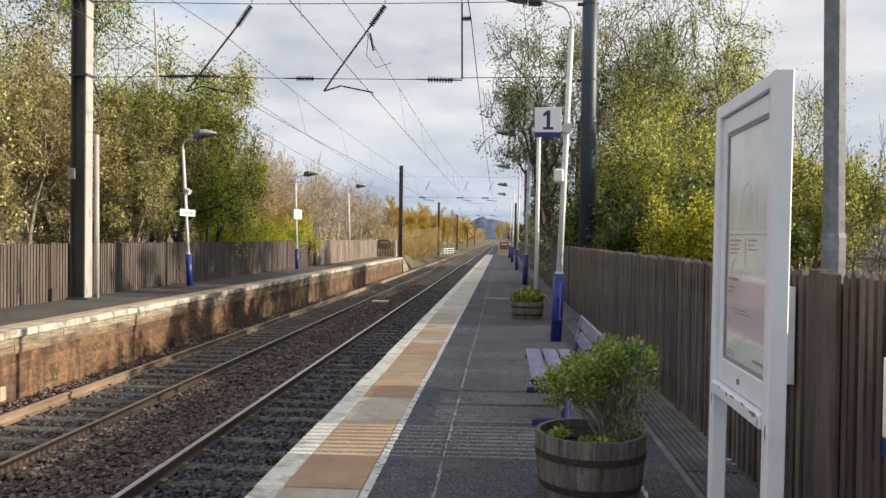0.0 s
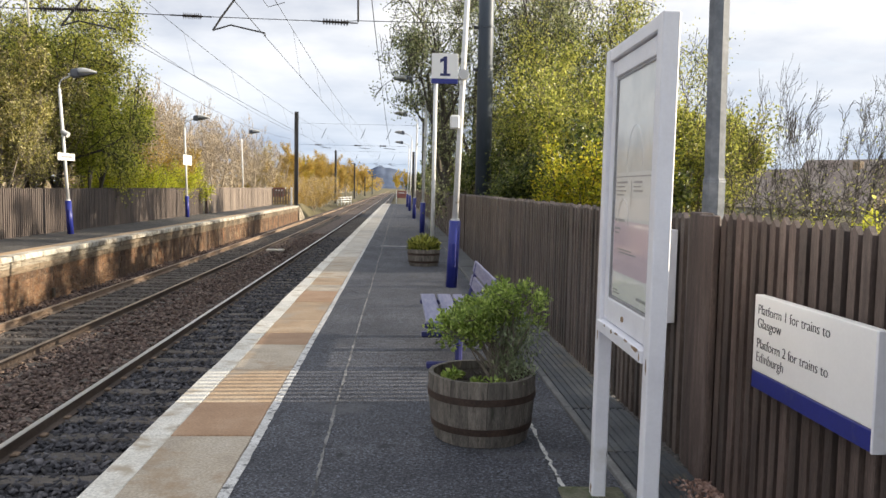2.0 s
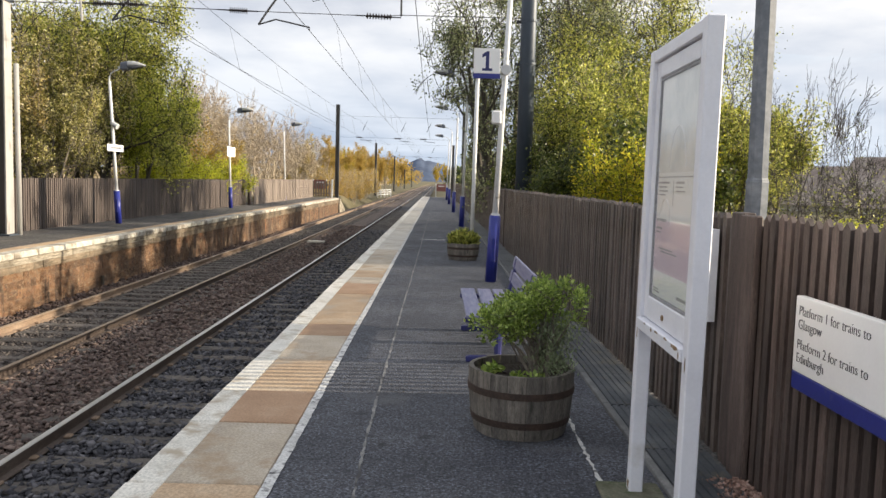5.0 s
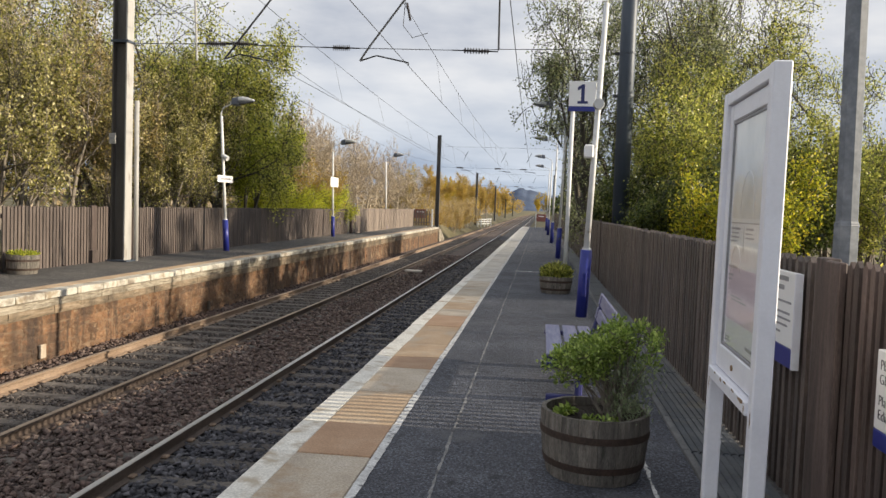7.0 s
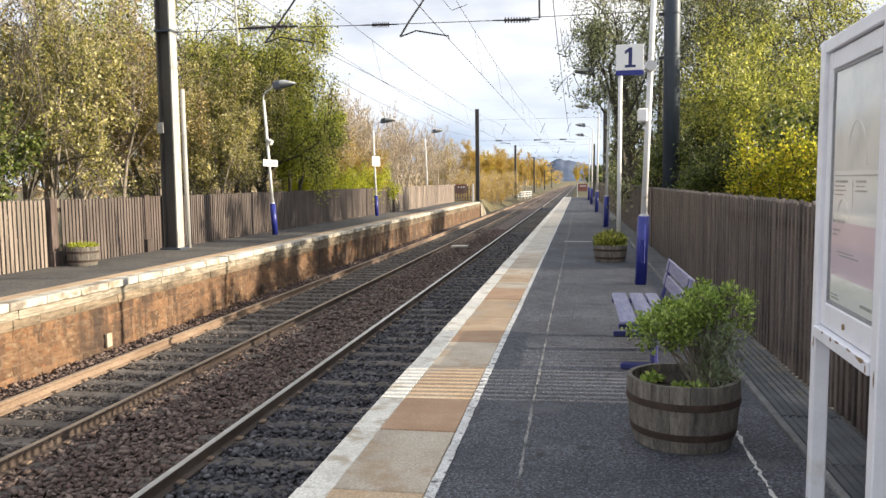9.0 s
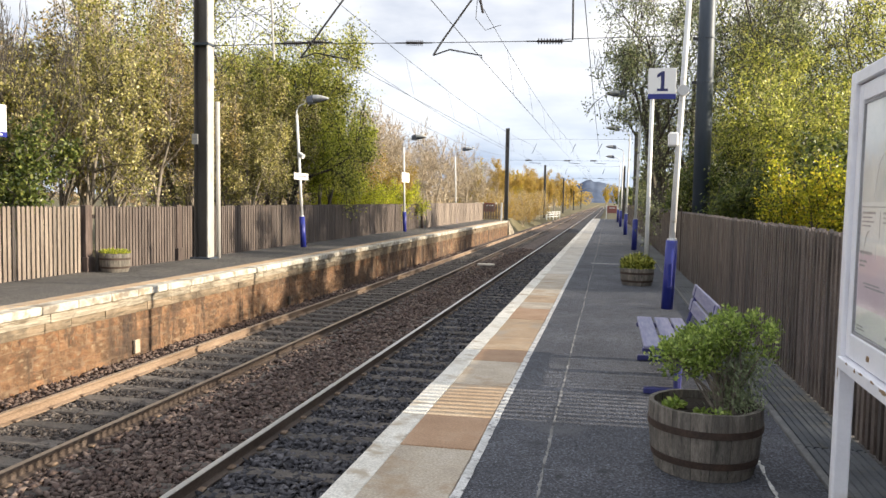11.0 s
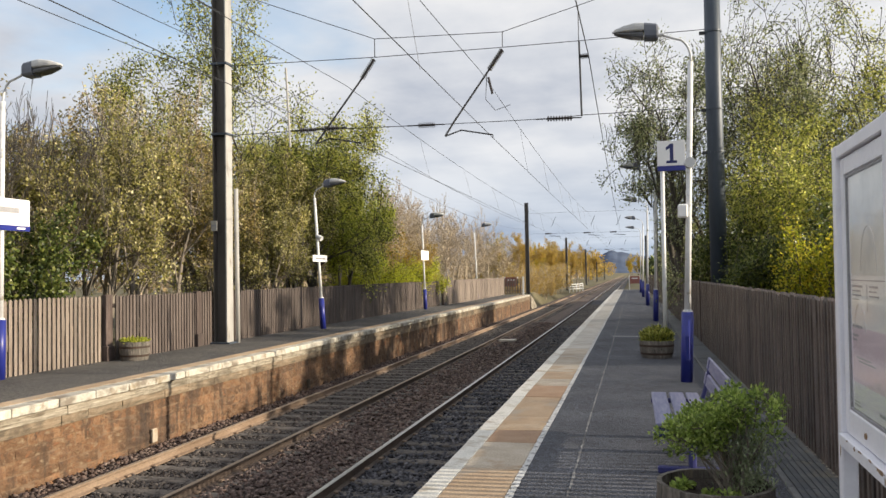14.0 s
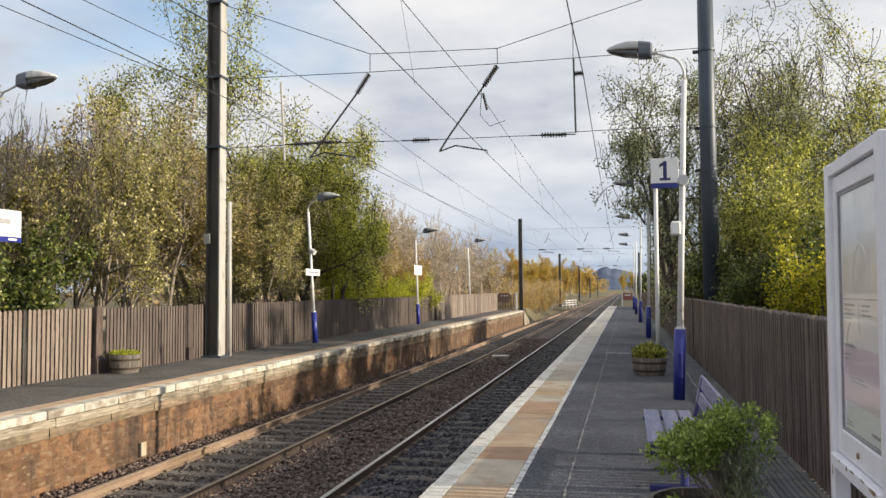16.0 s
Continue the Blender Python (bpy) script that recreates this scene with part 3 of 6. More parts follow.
def railway(name, xl, xr, head, sides, label, y_from):
    t = thing(name, label, "railway track", kind="structure")
    for x, side in zip((xl, xr), sides):
        r = part("rail", profile_along_y([(x + a, RAIL_TOP + b) for a, b in RAIL], -6, 600), side, t, "rust-brown steel rail")
        part("running_surface", box(x - 0.034, x + 0.034, -6, 600, RAIL_TOP - 0.006, RAIL_TOP), head, r, "worn bright top of the rail")
    mid = (xl + xr) / 2
    bm = box(-1.27, 1.27, -0.125, 0.125, -0.16, 0, 0.018)
    sl = bpy.data.meshes.new("sleeper")
    bm.to_mesh(sl)
    bm.free()
    sl.materials.append(M["concrete"])
    bm = box(-0.11, -0.035, -0.05, 0.05, 0, 0.03, 0.01)
    box_into(bm, 0.035, 0.11, -0.05, 0.05, 0, 0.03, 0.01)
    clip = bpy.data.meshes.new("rail_clip")
    bm.to_mesh(clip)
    bm.free()
    clip.materials.append(M["rust"])
    y, i = y_from, 0
    while y < 75:
        s = piece("sleeper", sl, t, (mid + rng.uniform(-0.02, 0.02), y, RAIL_TOP - 0.145 + rng.uniform(-0.006, 0.006)), rng.uniform(-0.6, 0.6))
        if y < 32:
            for x in (xl, xr):
                piece("rail_clip", clip, s, (x - mid, 0, 0.002))
        y += 0.66
        i += 1
    return t


railway("track_1", -4.0, -2.49, M["railhead"], (M["rail_shaded"], M["rail_shaded"]), "near railway track of steel rails on concrete sleepers", -4.82)
railway("track_2", -7.41, -5.87, M["railhead_dull"], (M["rust"], M["rail_shaded"]), "far railway track of rusty rails on concrete sleepers", -4.54)
crossing = thing("trackside_plate", "small pale concrete marker lying between the tracks", "marker", (-5.3, 34.5, -1.13))
part("plate", box(-0.36, 0.36, -0.25, 0.25, 0, 0.08, 0.015), M["slab_pale"], crossing)


# ---- near platform ----
plat = thing("platform_1", "near platform of dark ribbed asphalt with a paved edge", "platform", kind="structure")
part("surface", box(-0.93, 1.24, -8, 83.5, -0.3, 0.0), M["asphalt"], plat, "dark grey ribbed asphalt with worn ridges")
part("verge", box(1.24, 2.3, -8, 83.5, -0.3, -0.012), M["asphalt_plain"], plat, "dark gritty strip along the fence")
part("wall", box(-1.60, -0.93, -8, 83.5, -1.35, -0.06), M["mortar"], plat, "dark masonry face under the paved edge")
ramp = bmesh.new()
rv = [ramp.verts.new(p) for p in ((-1.60, 83.5, 0), (2.3, 83.5, 0), (2.3, 89.5, -1.0), (-1.60, 89.5, -1.0), (-1.60, 83.5, -1.3), (2.3, 83.5, -1.3), (2.3, 89.5, -1.3), (-1.60, 89.5, -1.3))]
for f in ((0, 1, 2, 3), (4, 5, 6, 7), (0, 1, 5, 4), (1, 2, 6, 5), (2, 3, 7, 6), (3, 0, 4, 7)):
    ramp.faces.new([rv[i] for i in f])
part("end_ramp", ramp, M["asphalt_plain"], plat)


def wavy_strip(name, x0, x1, y0, y1, step, wobble, mat, parent, z, seed, label=""):
    g = np.random.default_rng(seed)
    ys = np.arange(y0, y1, step)
    drift = np.interp(ys, np.arange(y0 - 1, y1 + 3, 1.4), g.normal(0, wobble, len(np.arange(y0 - 1, y1 + 3, 1.4))))
    a = x0 + drift + g.normal(0, wobble * 0.45, len(ys))
    b = x1 + drift + g.normal(0, wobble * 0.45, len(ys))
    verts = np.concatenate([np.stack([a, ys, np.full(len(ys), z)], 1), np.stack([b, ys, np.full(len(ys), z)], 1)])
    n = len(ys)
    faces = [(i, n + i, n + i + 1, i + 1) for i in range(n - 1)]
    return finish(name, array_mesh(name, verts, faces), mat, parent, label)


wavy_strip("painted_line", -0.985, -0.925, -7.9, 83.4, 0.07, 0.005, M["white_line"], plat, 0.006, 2, "rough white painted line behind the paved edge")
wavy_strip("tar_seam", -0.504, -0.485, -7.9, 83.4, 0.06, 0.009, M["seam"], plat, 0.005, 3, "cracked pale seam in the asphalt")
wavy_strip("tar_seam", 0.895, 0.915, 4.45, 7.2, 0.05, 0.012, M["white_line"], plat, 0.005, 4, "cracked pale seam in the asphalt")
cross = bmesh.new()
box_into(cross, -0.56, 0.75, 22.88, 22.98, 0.0, 0.005)
part("cross_line", cross, M["white_line"], plat, "thin pale line across the platform")
for yy in (34.0, 45.0):
    part("cross_line", box(-0.5, 0.8, yy, yy + 0.12, 0.0, 0.005), M["seam"], plat)

# paved edge: one nosing and one slab at a time
joints = [-7.6, -6.5, -5.3, -4.2, -3.1, -2.0, -1.0, 0.1, 1.1, 2.0, 3.1, 4.35, 5.45, 6.27, 7.40, 8.55, 9.22, 10.1, 11.7, 12.85]
while joints[-1] < 83:
    joints.append(joints[-1] + float(rng.uniform(0.85, 1.25)))
kinds = ["slab_cream", "slab_tan", "slab_cream", "slab_rust", "slab_tan", "slab_cream", "slab_rust", "slab_tan", "slab_tan", "slab_rust"]
slab_me = {k: box_mesh("paving_slab", -0.268, 0.268, -0.5, 0.5, -0.06, 0.0, M[k], 0.006) for k in ("slab_cream", "slab_tan", "slab_rust", "slab_pale")}
nose_me = box_mesh("edge_nosing", -0.11, 0.10, -0.5, 0.5, -0.09, 0.0, M["white_worn"], 0.012)
for i, (a, b) in enumerate(zip(joints, joints[1:])):
    k = kinds[(i - 9) % len(kinds)] if i < len(kinds) + 9 else ("slab_pale" if a > 19 else "slab_cream" if i % 2 or a > 15 else "slab_tan")
    dz = float(rng.uniform(-0.003, 0.003))
    piece("paving_slab", slab_me[k], plat, (-1.258, (a + b) / 2, 0.004 + dz), 0, (1, b - a - 0.012, 1))
    piece("edge_nosing", nose_me, plat, (-1.62 + float(rng.uniform(-0.006, 0.006)), (a + b) / 2, 0.004 + dz), 0, (1, b - a - 0.008, 1))

# ribbed covers along the fence
ridge = [(0.0, -0.02), (0.42, -0.02), (0.42, 0.012)]
for k in range(6, -1, -1):
    x = 0.02 + 0.056 * k
    ridge += [(x + 0.042, 0.012), (x + 0.038, 0.022), (x + 0.004, 0.022), (x, 0.012)]
ridge += [(0.0, 0.012)]
bm = profile_along_y(ridge, -0.494, 0.494)
bmesh.ops.recalc_face_normals(bm, faces=bm.faces)
cover_me = bpy.data.meshes.new("duct_cover")
bm.to_mesh(cover_me)
bm.free()
cover_me.materials.append(M["duct"])
kerb_me = box_mesh("duct_edging", -0.025, 0.025, -0.495, 0.495, -0.02, 0.032, M["duct_edge"], 0.006)
duct = thing("cable_duct", "dark ribbed cable duct covers along the fence foot", "cable duct")
for i in range(55):
    y = -6.4 + i
    piece("duct_cover", cover_me, duct, (1.285, y, -0.004 + float(rng.uniform(-0.004, 0.004))), float(rng.uniform(-0.4, 0.4)))
    piece("duct_edging", kerb_me, duct, (1.262, y, -0.004))


# ---- far platform ----
far = thing("platform_2", "far platform with a sunlit stone face and white edge", "platform", kind="structure")
part("surface", box(-11.6, FAR_EDGE - 0.62, -6, 66, -0.6, ZF), M["asphalt_plain"], far, "dark asphalt top of the far platform")
part("wall_core", box(-9.2, FAR_EDGE - 0.118, -6, 66, -1.35, -0.06), M["mortar"], far, "mortar behind the stone blocks")
fr = bmesh.new()
rv = [fr.verts.new(p) for p in ((-9.2, 66, ZF), (FAR_EDGE, 66, ZF), (FAR_EDGE, 69.5, -0.95), (-9.2, 69.5, -0.95), (-9.2, 66, -1.3), (FAR_EDGE, 66, -1.3), (FAR_EDGE, 69.5, -1.3), (-9.2, 69.5, -1.3))]
for f in ((0, 1, 2, 3), (4, 5, 6, 7), (0, 1, 5, 4), (1, 2, 6, 5), (2, 3, 7, 6), (3, 0, 4, 7)):
    fr.faces.new([rv[i] for i in f])
part("end_ramp", fr, M["pale_course"], far, "pale worn concrete slope at the platform end")
far_white = box_mesh("edge_nosing", -0.30, 0.0, -0.5, 0.5, -0.13, 0.0, M["white_dirty"], 0.014)
far_tan = box_mesh("paving_slab", -0.31, 0.0, -0.5, 0.5, -0.06, 0.0, M["slab_tan"], 0.006)
y = -5.9
while y < 65.2:
    l = float(rng.uniform(0.75, 0.98))
    piece("edge_nosing", far_white, far, (FAR_EDGE + float(rng.uniform(-0.005, 0.005)), y + l / 2, ZF + 0.004), 0, (1, l - 0.014, 1))
    piece("paving_slab", far_tan, far, (FAR_EDGE - 0.315, y + l / 2, ZF + 0.003), 0, (1, l - 0.012, 1))
    y += l
part("bed_joint", box(FAR_EDGE - 0.125, FAR_EDGE - 0.10, -6, 66, -0.36, -0.055), M["joint_dark"], far)


def stone_mesh(mat, rough):
    """A unit block with a domed, uneven face; rough shifts its corners."""
    bm = box(-0.11, 0.0, -0.5, 0.5, -0.5, 0.5)
    bmesh.ops.subdivide_edges(bm, edges=[e for e in bm.edges if abs(e.verts[0].co.x - e.verts[1].co.x) < 0.01 and e.verts[0].co.x > -0.01], cuts=1, use_grid_fill=True)
    for v in bm.verts:
        if v.co.x > -0.01:
            edge = max(abs(v.co.y), abs(v.co.z)) > 0.49
            v.co.y += rough * float(rng.uniform(-0.05, 0.05))
            v.co.z += rough * float(rng.uniform(-0.09, 0.09))
            v.co.x += (-0.009 if edge else 0.006) + float(rng.uniform(-0.004, 0.004))
    me = bpy.data.meshes.new("stone_block")
    bmesh.ops.recalc_face_normals(bm, faces=bm.faces)
    bm.to_mesh(me)
    bm.free()
    me.materials.append(mat)
    return me


block = {j: (stone_mesh(M["stone"], 1.0), stone_mesh(M["course"], 0.15), stone_mesh(M["pale_course"], 0.15)) for j in range(5)}
rows = [(-1.24, -1.05), (-1.05, -0.885), (-0.885, -0.69), (-0.69, -0.52), (-0.52, -0.345), (-0.345, -0.205), (-0.205, -0.078)]
far_blocks, far_courses = bmesh.new(), bmesh.new()
for i, (z0, z1) in enumerate(rows):
    y = -5.9 + 0.2 * i
    while y < 65.5:
        l = float(rng.uniform(0.17, 0.52)) * (1.0 if y < 24 else 1.5) * (3.2 if i >= 5 else 1.0)
        j = int(rng.integers(5))
        thin = i >= 5
        at = (FAR_EDGE - (0.055 if thin else 0.105) + float(rng.uniform(-0.004, 0.004)), y + l / 2, (z0 + z1) / 2)
        if i == 6:
            at = (at[0] + float(rng.uniform(-0.006, 0.012)), at[1], at[2])
            if rng.uniform() < 0.03:
                l *= 0.5
                y += l
                continue
        if 5.0 < y < 24:
            piece("stone_block", block[j][max(0, i - 4)], far, at, 0, (1, l - 0.012, z1 - z0 - 0.008 + float(rng.uniform(-0.012, 0.004) if i < 5 else 0.004)))
        else:
            box_into(far_courses if thin else far_blocks, at[0] - 0.1, at[0], y, y + l - 0.016, z0 + 0.007, z1 - 0.007)
        y += l
tagged(part("stone_blocks", far_blocks, M["stone"], far), kind="stuff")
tagged(part("coping_blocks", far_courses, M["course"], far), kind="stuff")
mark = thing("wall_marker", "small cream marker plate fixed low on the stone platform face", "marker", (FAR_EDGE - 0.07, 12.7, -0.96))
part("plate", box(-0.02, 0.03, -0.075, 0.075, -0.12, 0.12, 0.008), M["slab_cream"], mark)
mark2 = thing("wall_marker", "small pale pipe stub low on the stone platform face", "marker", (FAR_EDGE - 0.07, 19.6, -0.97))
part("plate", box(-0.02, 0.03, -0.05, 0.05, -0.12, 0.10, 0.008), M["course"], mark2)


# ---- fences ----
def picket_mesh(w, t, h, mat, pointed=True):
    bm = bmesh.new()
    top = [(-w / 2, h - 0.035), (0, h), (w / 2, h - 0.035)] if pointed else [(-w / 2, h), (w / 2, h)]
    outline = [(w / 2, 0), (-w / 2, 0)] + top
    a = [bm.verts.new((0, y, z)) for y, z in outline]
    b = [bm.verts.new((t, y, z)) for y, z in outline]
    for i in range(len(a)):
        j = (i + 1) % len(a)
        bm.faces.new((a[i], a[j], b[j], b[i]))
    bm.faces.new(a)
    bm.faces.new(b[::-1])
    bmesh.ops.recalc_face_normals(bm, faces=bm.faces)
    me = bpy.data.meshes.new("picket")
    bm.to_mesh(me)
    bm.free()
    me.materials.append(mat)
    return me


def fence(label, x, y0, y1, z, h, pitch, w, mat, back, posts, count=290, pointed=True, drift=0.0, even=0.05, backed=-99.0, deep=0.026):
    """Upright pickets on rails that stand at the side 'back' (+1 or -1 in x)."""
    t = thing("picket_fence", label, "fence", (x, 0, z))
    me = picket_mesh(w, deep, h, mat, pointed)
    n = int((y1 - y0) / pitch)
    base = np.array([v.co for v in me.vertices])
    polys = [list(p.vertices) for p in me.polygons]
    rest = bmesh.new()
    for i in range(n):
        y = y0 + (i + 0.5) * pitch
        dx = drift * (y - y0)
        if i < count:
            ob = piece("picket", me, t, (dx + float(rng.uniform(-0.004, 0.004)), y, float(rng.uniform(-0.012, 0.012))), float(rng.uniform(-2.5, 2.5)), (1, float(rng.uniform(1 - even, 1 + even * 0.7)), 1))
        else:
            vv = [rest.verts.new((p[0] + dx, p[1] + y, p[2])) for p in base]
            for p in polys:
                rest.faces.new([vv[k] for k in p])
        if y < backed:
            piece("picket", me, t, (dx + deep + 0.046 + float(rng.uniform(-0.003, 0.003)), y + pitch / 2, -0.015 - float(rng.uniform(0.0, 0.02))), float(rng.uniform(-1.5, 1.5)))
    if n > count:
        tagged(part("pickets", rest, mat, t), kind="stuff")
    else:
        rest.free()
    for zz in (0.20, h - 0.22):
        bm = box(deep + 0.004 if back > 0 else -0.064, deep + 0.042 if back > 0 else -0.026, y0, y1, zz - 0.045, zz + 0.045, 0.006)
        for v in bm.verts:
            v.co.x += drift * (v.co.y - y0)
        part("rail", bm, mat, t)
    for py in posts:
        dx = drift * (py - y0)
        part("post", box(dx + (0.0 if back > 0 else -0.16), dx + (0.16 if back > 0 else 0.0), py - 0.055, py + 0.055, -0.02, h - 0.02, 0.01), mat, t)
    return t


fence("dark brown picket fence with pointed tops beside the poster frame", 1.755, -1.2, 4.60, -0.02, 1.575, 0.098, 0.060, M["picket"], 1, (1.2, 2.7), backed=9.0)
# back row below y 6.3 is added to keep low sun out of the gaps
fence("long dark brown close-boarded picket fence along the near platform", 1.755, 4.98, 82, -0.02, 1.55, 0.122, 0.062, M["picket_long"], 1, [8.4 + 3 * k for k in range(24)], drift=-0.0045, backed=6.3, deep=0.034)
corner = thing("fence_post", "thick dark timber post between two fence runs", "fence post", (1.768, 4.82, -0.02))
part("board", box(-0.045, 0.0, -0.225, 0.0, 0, 1.56, 0.008), M["picket"], corner)
part("board", box(-0.03, 0.05, 0.001, 0.185, 0, 1.57, 0.008), M["picket"], corner)
part("post", box(0.0, 0.05, -0.12, 0.0, 0, 1.545, 0.008), M["picket"], corner)
# unseen board added behind the post to block a slit of sun
part("brace_board", box(0.051, 0.09, -0.24, 0.22, 0, 1.50, 0.006), M["picket"], corner)
seam_post = thing("fence_post", "dark timber post where two fence panels meet", "fence post", (1.655, 21.0, -0.02))
part("post", box(0.0, 0.04, -0.05, 0.05, 0, 1.60, 0.006), M["picket"], seam_post)

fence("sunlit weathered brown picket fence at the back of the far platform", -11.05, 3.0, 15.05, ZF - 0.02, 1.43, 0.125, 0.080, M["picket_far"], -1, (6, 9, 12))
fence("weathered brown picket fence behind the far platform, darkened for tree shade", -10.92, 15.3, 44.4, ZF - 0.02, 1.42, 0.122, 0.086, M["picket_shaded"], -1, [18.6 + 3 * k for k in range(9)], drift=0.006)
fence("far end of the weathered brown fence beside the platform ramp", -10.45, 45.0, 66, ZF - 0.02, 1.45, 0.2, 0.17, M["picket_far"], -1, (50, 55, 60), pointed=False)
for py, px in ((15.17, -11.0), (18.62, -10.88), (44.7, -10.6)):
    fp = thing("fence_post", "dark heavy timber post in the far platform fence", "fence post", (px, py, ZF - 0.02))
    part("post", box(-0.08, 0.05, -0.11, 0.11, 0, 1.44, 0.01), M["picket"], fp)
    part("foot", box(-0.06, 0.09, -0.13, 0.13, 0, 0.34, 0.01), M["picket"], fp)


# ---- poster frame ----
def poster_frame():
    t = thing("notice_board", "white painted steel poster frame with rust stains, standing on two legs", "notice board", (1.0, 3.94, 0))
    w = M["white_paint"]
    for y in (-0.50, 0.42):
        post = part("post", box(0.0, 0.075, y, y + 0.075, 0.0, 2.40, 0.006), w, t)
    part("top_rail", box(0.004, 0.071, -0.424, 0.419, 2.335, 2.398, 0.005), w, t)
    part("bottom_rail", box(-0.012, 0.071, -0.424, 0.419, 0.93, 0.99, 0.005), w, t)
    part("backing_panel", box(0.045, 0.066, -0.424, 0.419, 0.992, 2.333), w, t)
    for y0, y1, z0, z1 in ((-0.42, -0.352, 0.995, 2.33), (0.347, 0.416, 0.995, 2.33), (-0.350, 0.345, 2.245, 2.33), (-0.350, 0.345, 0.995, 1.115)):
        part("inner_frame", box(0.022, 0.044, y0, y1, z0, z1, 0.005), w, t)
    for y0, y1, z0, z1 in ((-0.350, -0.338, 1.117, 2.243), (0.333, 0.345, 1.117, 2.243), (-0.337, 0.332, 2.231, 2.243), (-0.337, 0.332, 1.117, 1.129)):
        part("gasket", box(0.028, 0.043, y0, y1, z0, z1), M["ink_pale"], t, "thin grey seal round the glass")
    p = part("poster", box(0.040, 0.0435, -0.336, 0.331, 1.131, 2.229), M["poster"], t, "faded pale poster with a pink band")
    part("poster_band", box(0.0385, 0.0399, -0.336, 0.331, 1.26, 1.52), M["poster_pink"], p, "faded pink band")
    for y0, y1, z, hh in ((-0.30, 0.31, 1.735, 0.005), (0.02, 0.025, 1.60, 0.12), (0.10, 0.30, 1.705, 0.010), (0.14, 0.30, 1.685, 0.007), (0.12, 0.30, 1.665, 0.007), (0.16, 0.30, 1.645, 0.007), (-0.16, -0.02, 1.705, 0.010), (-0.14, -0.02, 1.685, 0.007), (-0.18, -0.02, 1.665, 0.007),
                          (0.12, 0.31, 1.515, 0.014), (0.20, 0.31, 1.475, 0.010), (0.22, 0.31, 1.455, 0.008), (-0.02, 0.24, 1.375, 0.007), (-0.10, 0.20, 1.360, 0.007), (-0.30, -0.14, 1.165, 0.014), (0.18, 0.30, 1.150, 0.007), (0.20, 0.30, 1.165, 0.007)):
        part("line_of_print", box(0.0375, 0.0384, y0, y1, z, z + hh), M["ink_soft"], p, "unreadable line of print")
    part("poster_photo", box(0.0385, 0.0399, -0.336, 0.331, 1.76, 2.229), M["poster_photo"], p, "mottled pale grey area over the upper half")
    for c, w, hgt, z in ((0.16, 0.10, 0.13, 1.50), (-0.02, 0.14, 0.20, 1.78)):
        arc = [(0.0376, c + w * math.cos(math.pi * k / 12), z + hgt * math.sin(math.pi * k / 12)) for k in range(13)]
        part("drawn_arc", rod(arc, 0.0022, 4), M["sign_white"], p, "thin white curved line")
    bm = bmesh.new()
    bm.faces.new([bm.verts.new(p) for p in ((0.032, -0.338, 1.13), (0.032, -0.338, 2.23), (0.032, 0.333, 2.23), (0.032, 0.333, 1.13))])
    g = part("glass_pane", bm, M["glass"], t, "clear glazing that mirrors the sky")
    g.visible_shadow = False
    g = np.random.default_rng(3)
    for x, y, z, ry, rz, what in ((-0.0125, -0.33, 0.978, 0.09, 0.014, "brown rust along the lower rail"), (-0.0125, -0.18, 0.984, 0.04, 0.008, "brown rust along the lower rail"), (-0.0125, 0.10, 0.975, 0.022, 0.016, "rust run on the lower rail"), (-0.0125, 0.0, 0.982, 0.05, 0.007, "brown rust along the lower rail"), (-0.0125, 0.24, 0.982, 0.03, 0.006, "brown rust along the lower rail"),
                              (-0.0125, -0.405, 0.955, 0.012, 0.022, "rust run at the joint"), (-0.0005, -0.475, 0.93, 0.012, 0.05, "rust run below the joint"), (-0.0005, 0.445, 0.90, 0.012, 0.05, "rust run below the joint"),
                              (-0.0005, -0.47, 0.05, 0.024, 0.045, "rust at the foot of the leg"), (-0.0005, 0.455, 0.05, 0.024, 0.045, "rust at the foot of the leg")):
        bm = bmesh.new()
        rim = [bm.verts.new((x, y + ry * g.uniform(0.4, 1.0) * math.cos(a), z + rz * g.uniform(0.4, 1.0) * math.sin(a))) for a in [2 * math.pi * k / 18 for k in range(18)]]
        mid = bm.verts.new((x - 0.0012, y, z))
        for k in range(18):
            bm.faces.new((rim[k], rim[(k + 1) % 18], mid))
        part("rust_patch", bm, M["rust_spot"], t, what)
    part("lock", rod([(0.015, 0.02, 1.05), (0.023, 0.02, 1.05)], 0.014, 10), M["rust_spot"], t)
    part("footing", box(-0.16, 0.19, 0.10, 0.57, -0.03, 0.016, 0.010), M["mossy"], t, "rough mossy concrete footing round one leg")
    return t


poster_frame().matrix_basis = pose(1.012, 3.94, 0, 0, 0.4, -1.6)

# direction sign on the fence: reads from far to near
sg = thing("direction_sign", "white platform direction sign with a blue band, fixed to the fence", "sign", (1.70, 3.435, 0.735))
part("panel", box(-0.022, 0.022, -0.495, 0.495, 0.085, 0.45, 0.004), M["sign_white"], sg)
part("blue_band", box(-0.0225, 0.022, -0.495, 0.495, 0.0, 0.083, 0.003), M["blue"], sg, "royal blue lower band")
part("edge_strip", box(-0.03, 0.026, -0.512, -0.497, 0.0, 0.45, 0.003), M["white_paint"], sg)
FACE = Matrix(((0, 0, -1, 0), (-1, 0, 0, 0), (0, 1, 0, 0), (0, 0, 0, 1)))
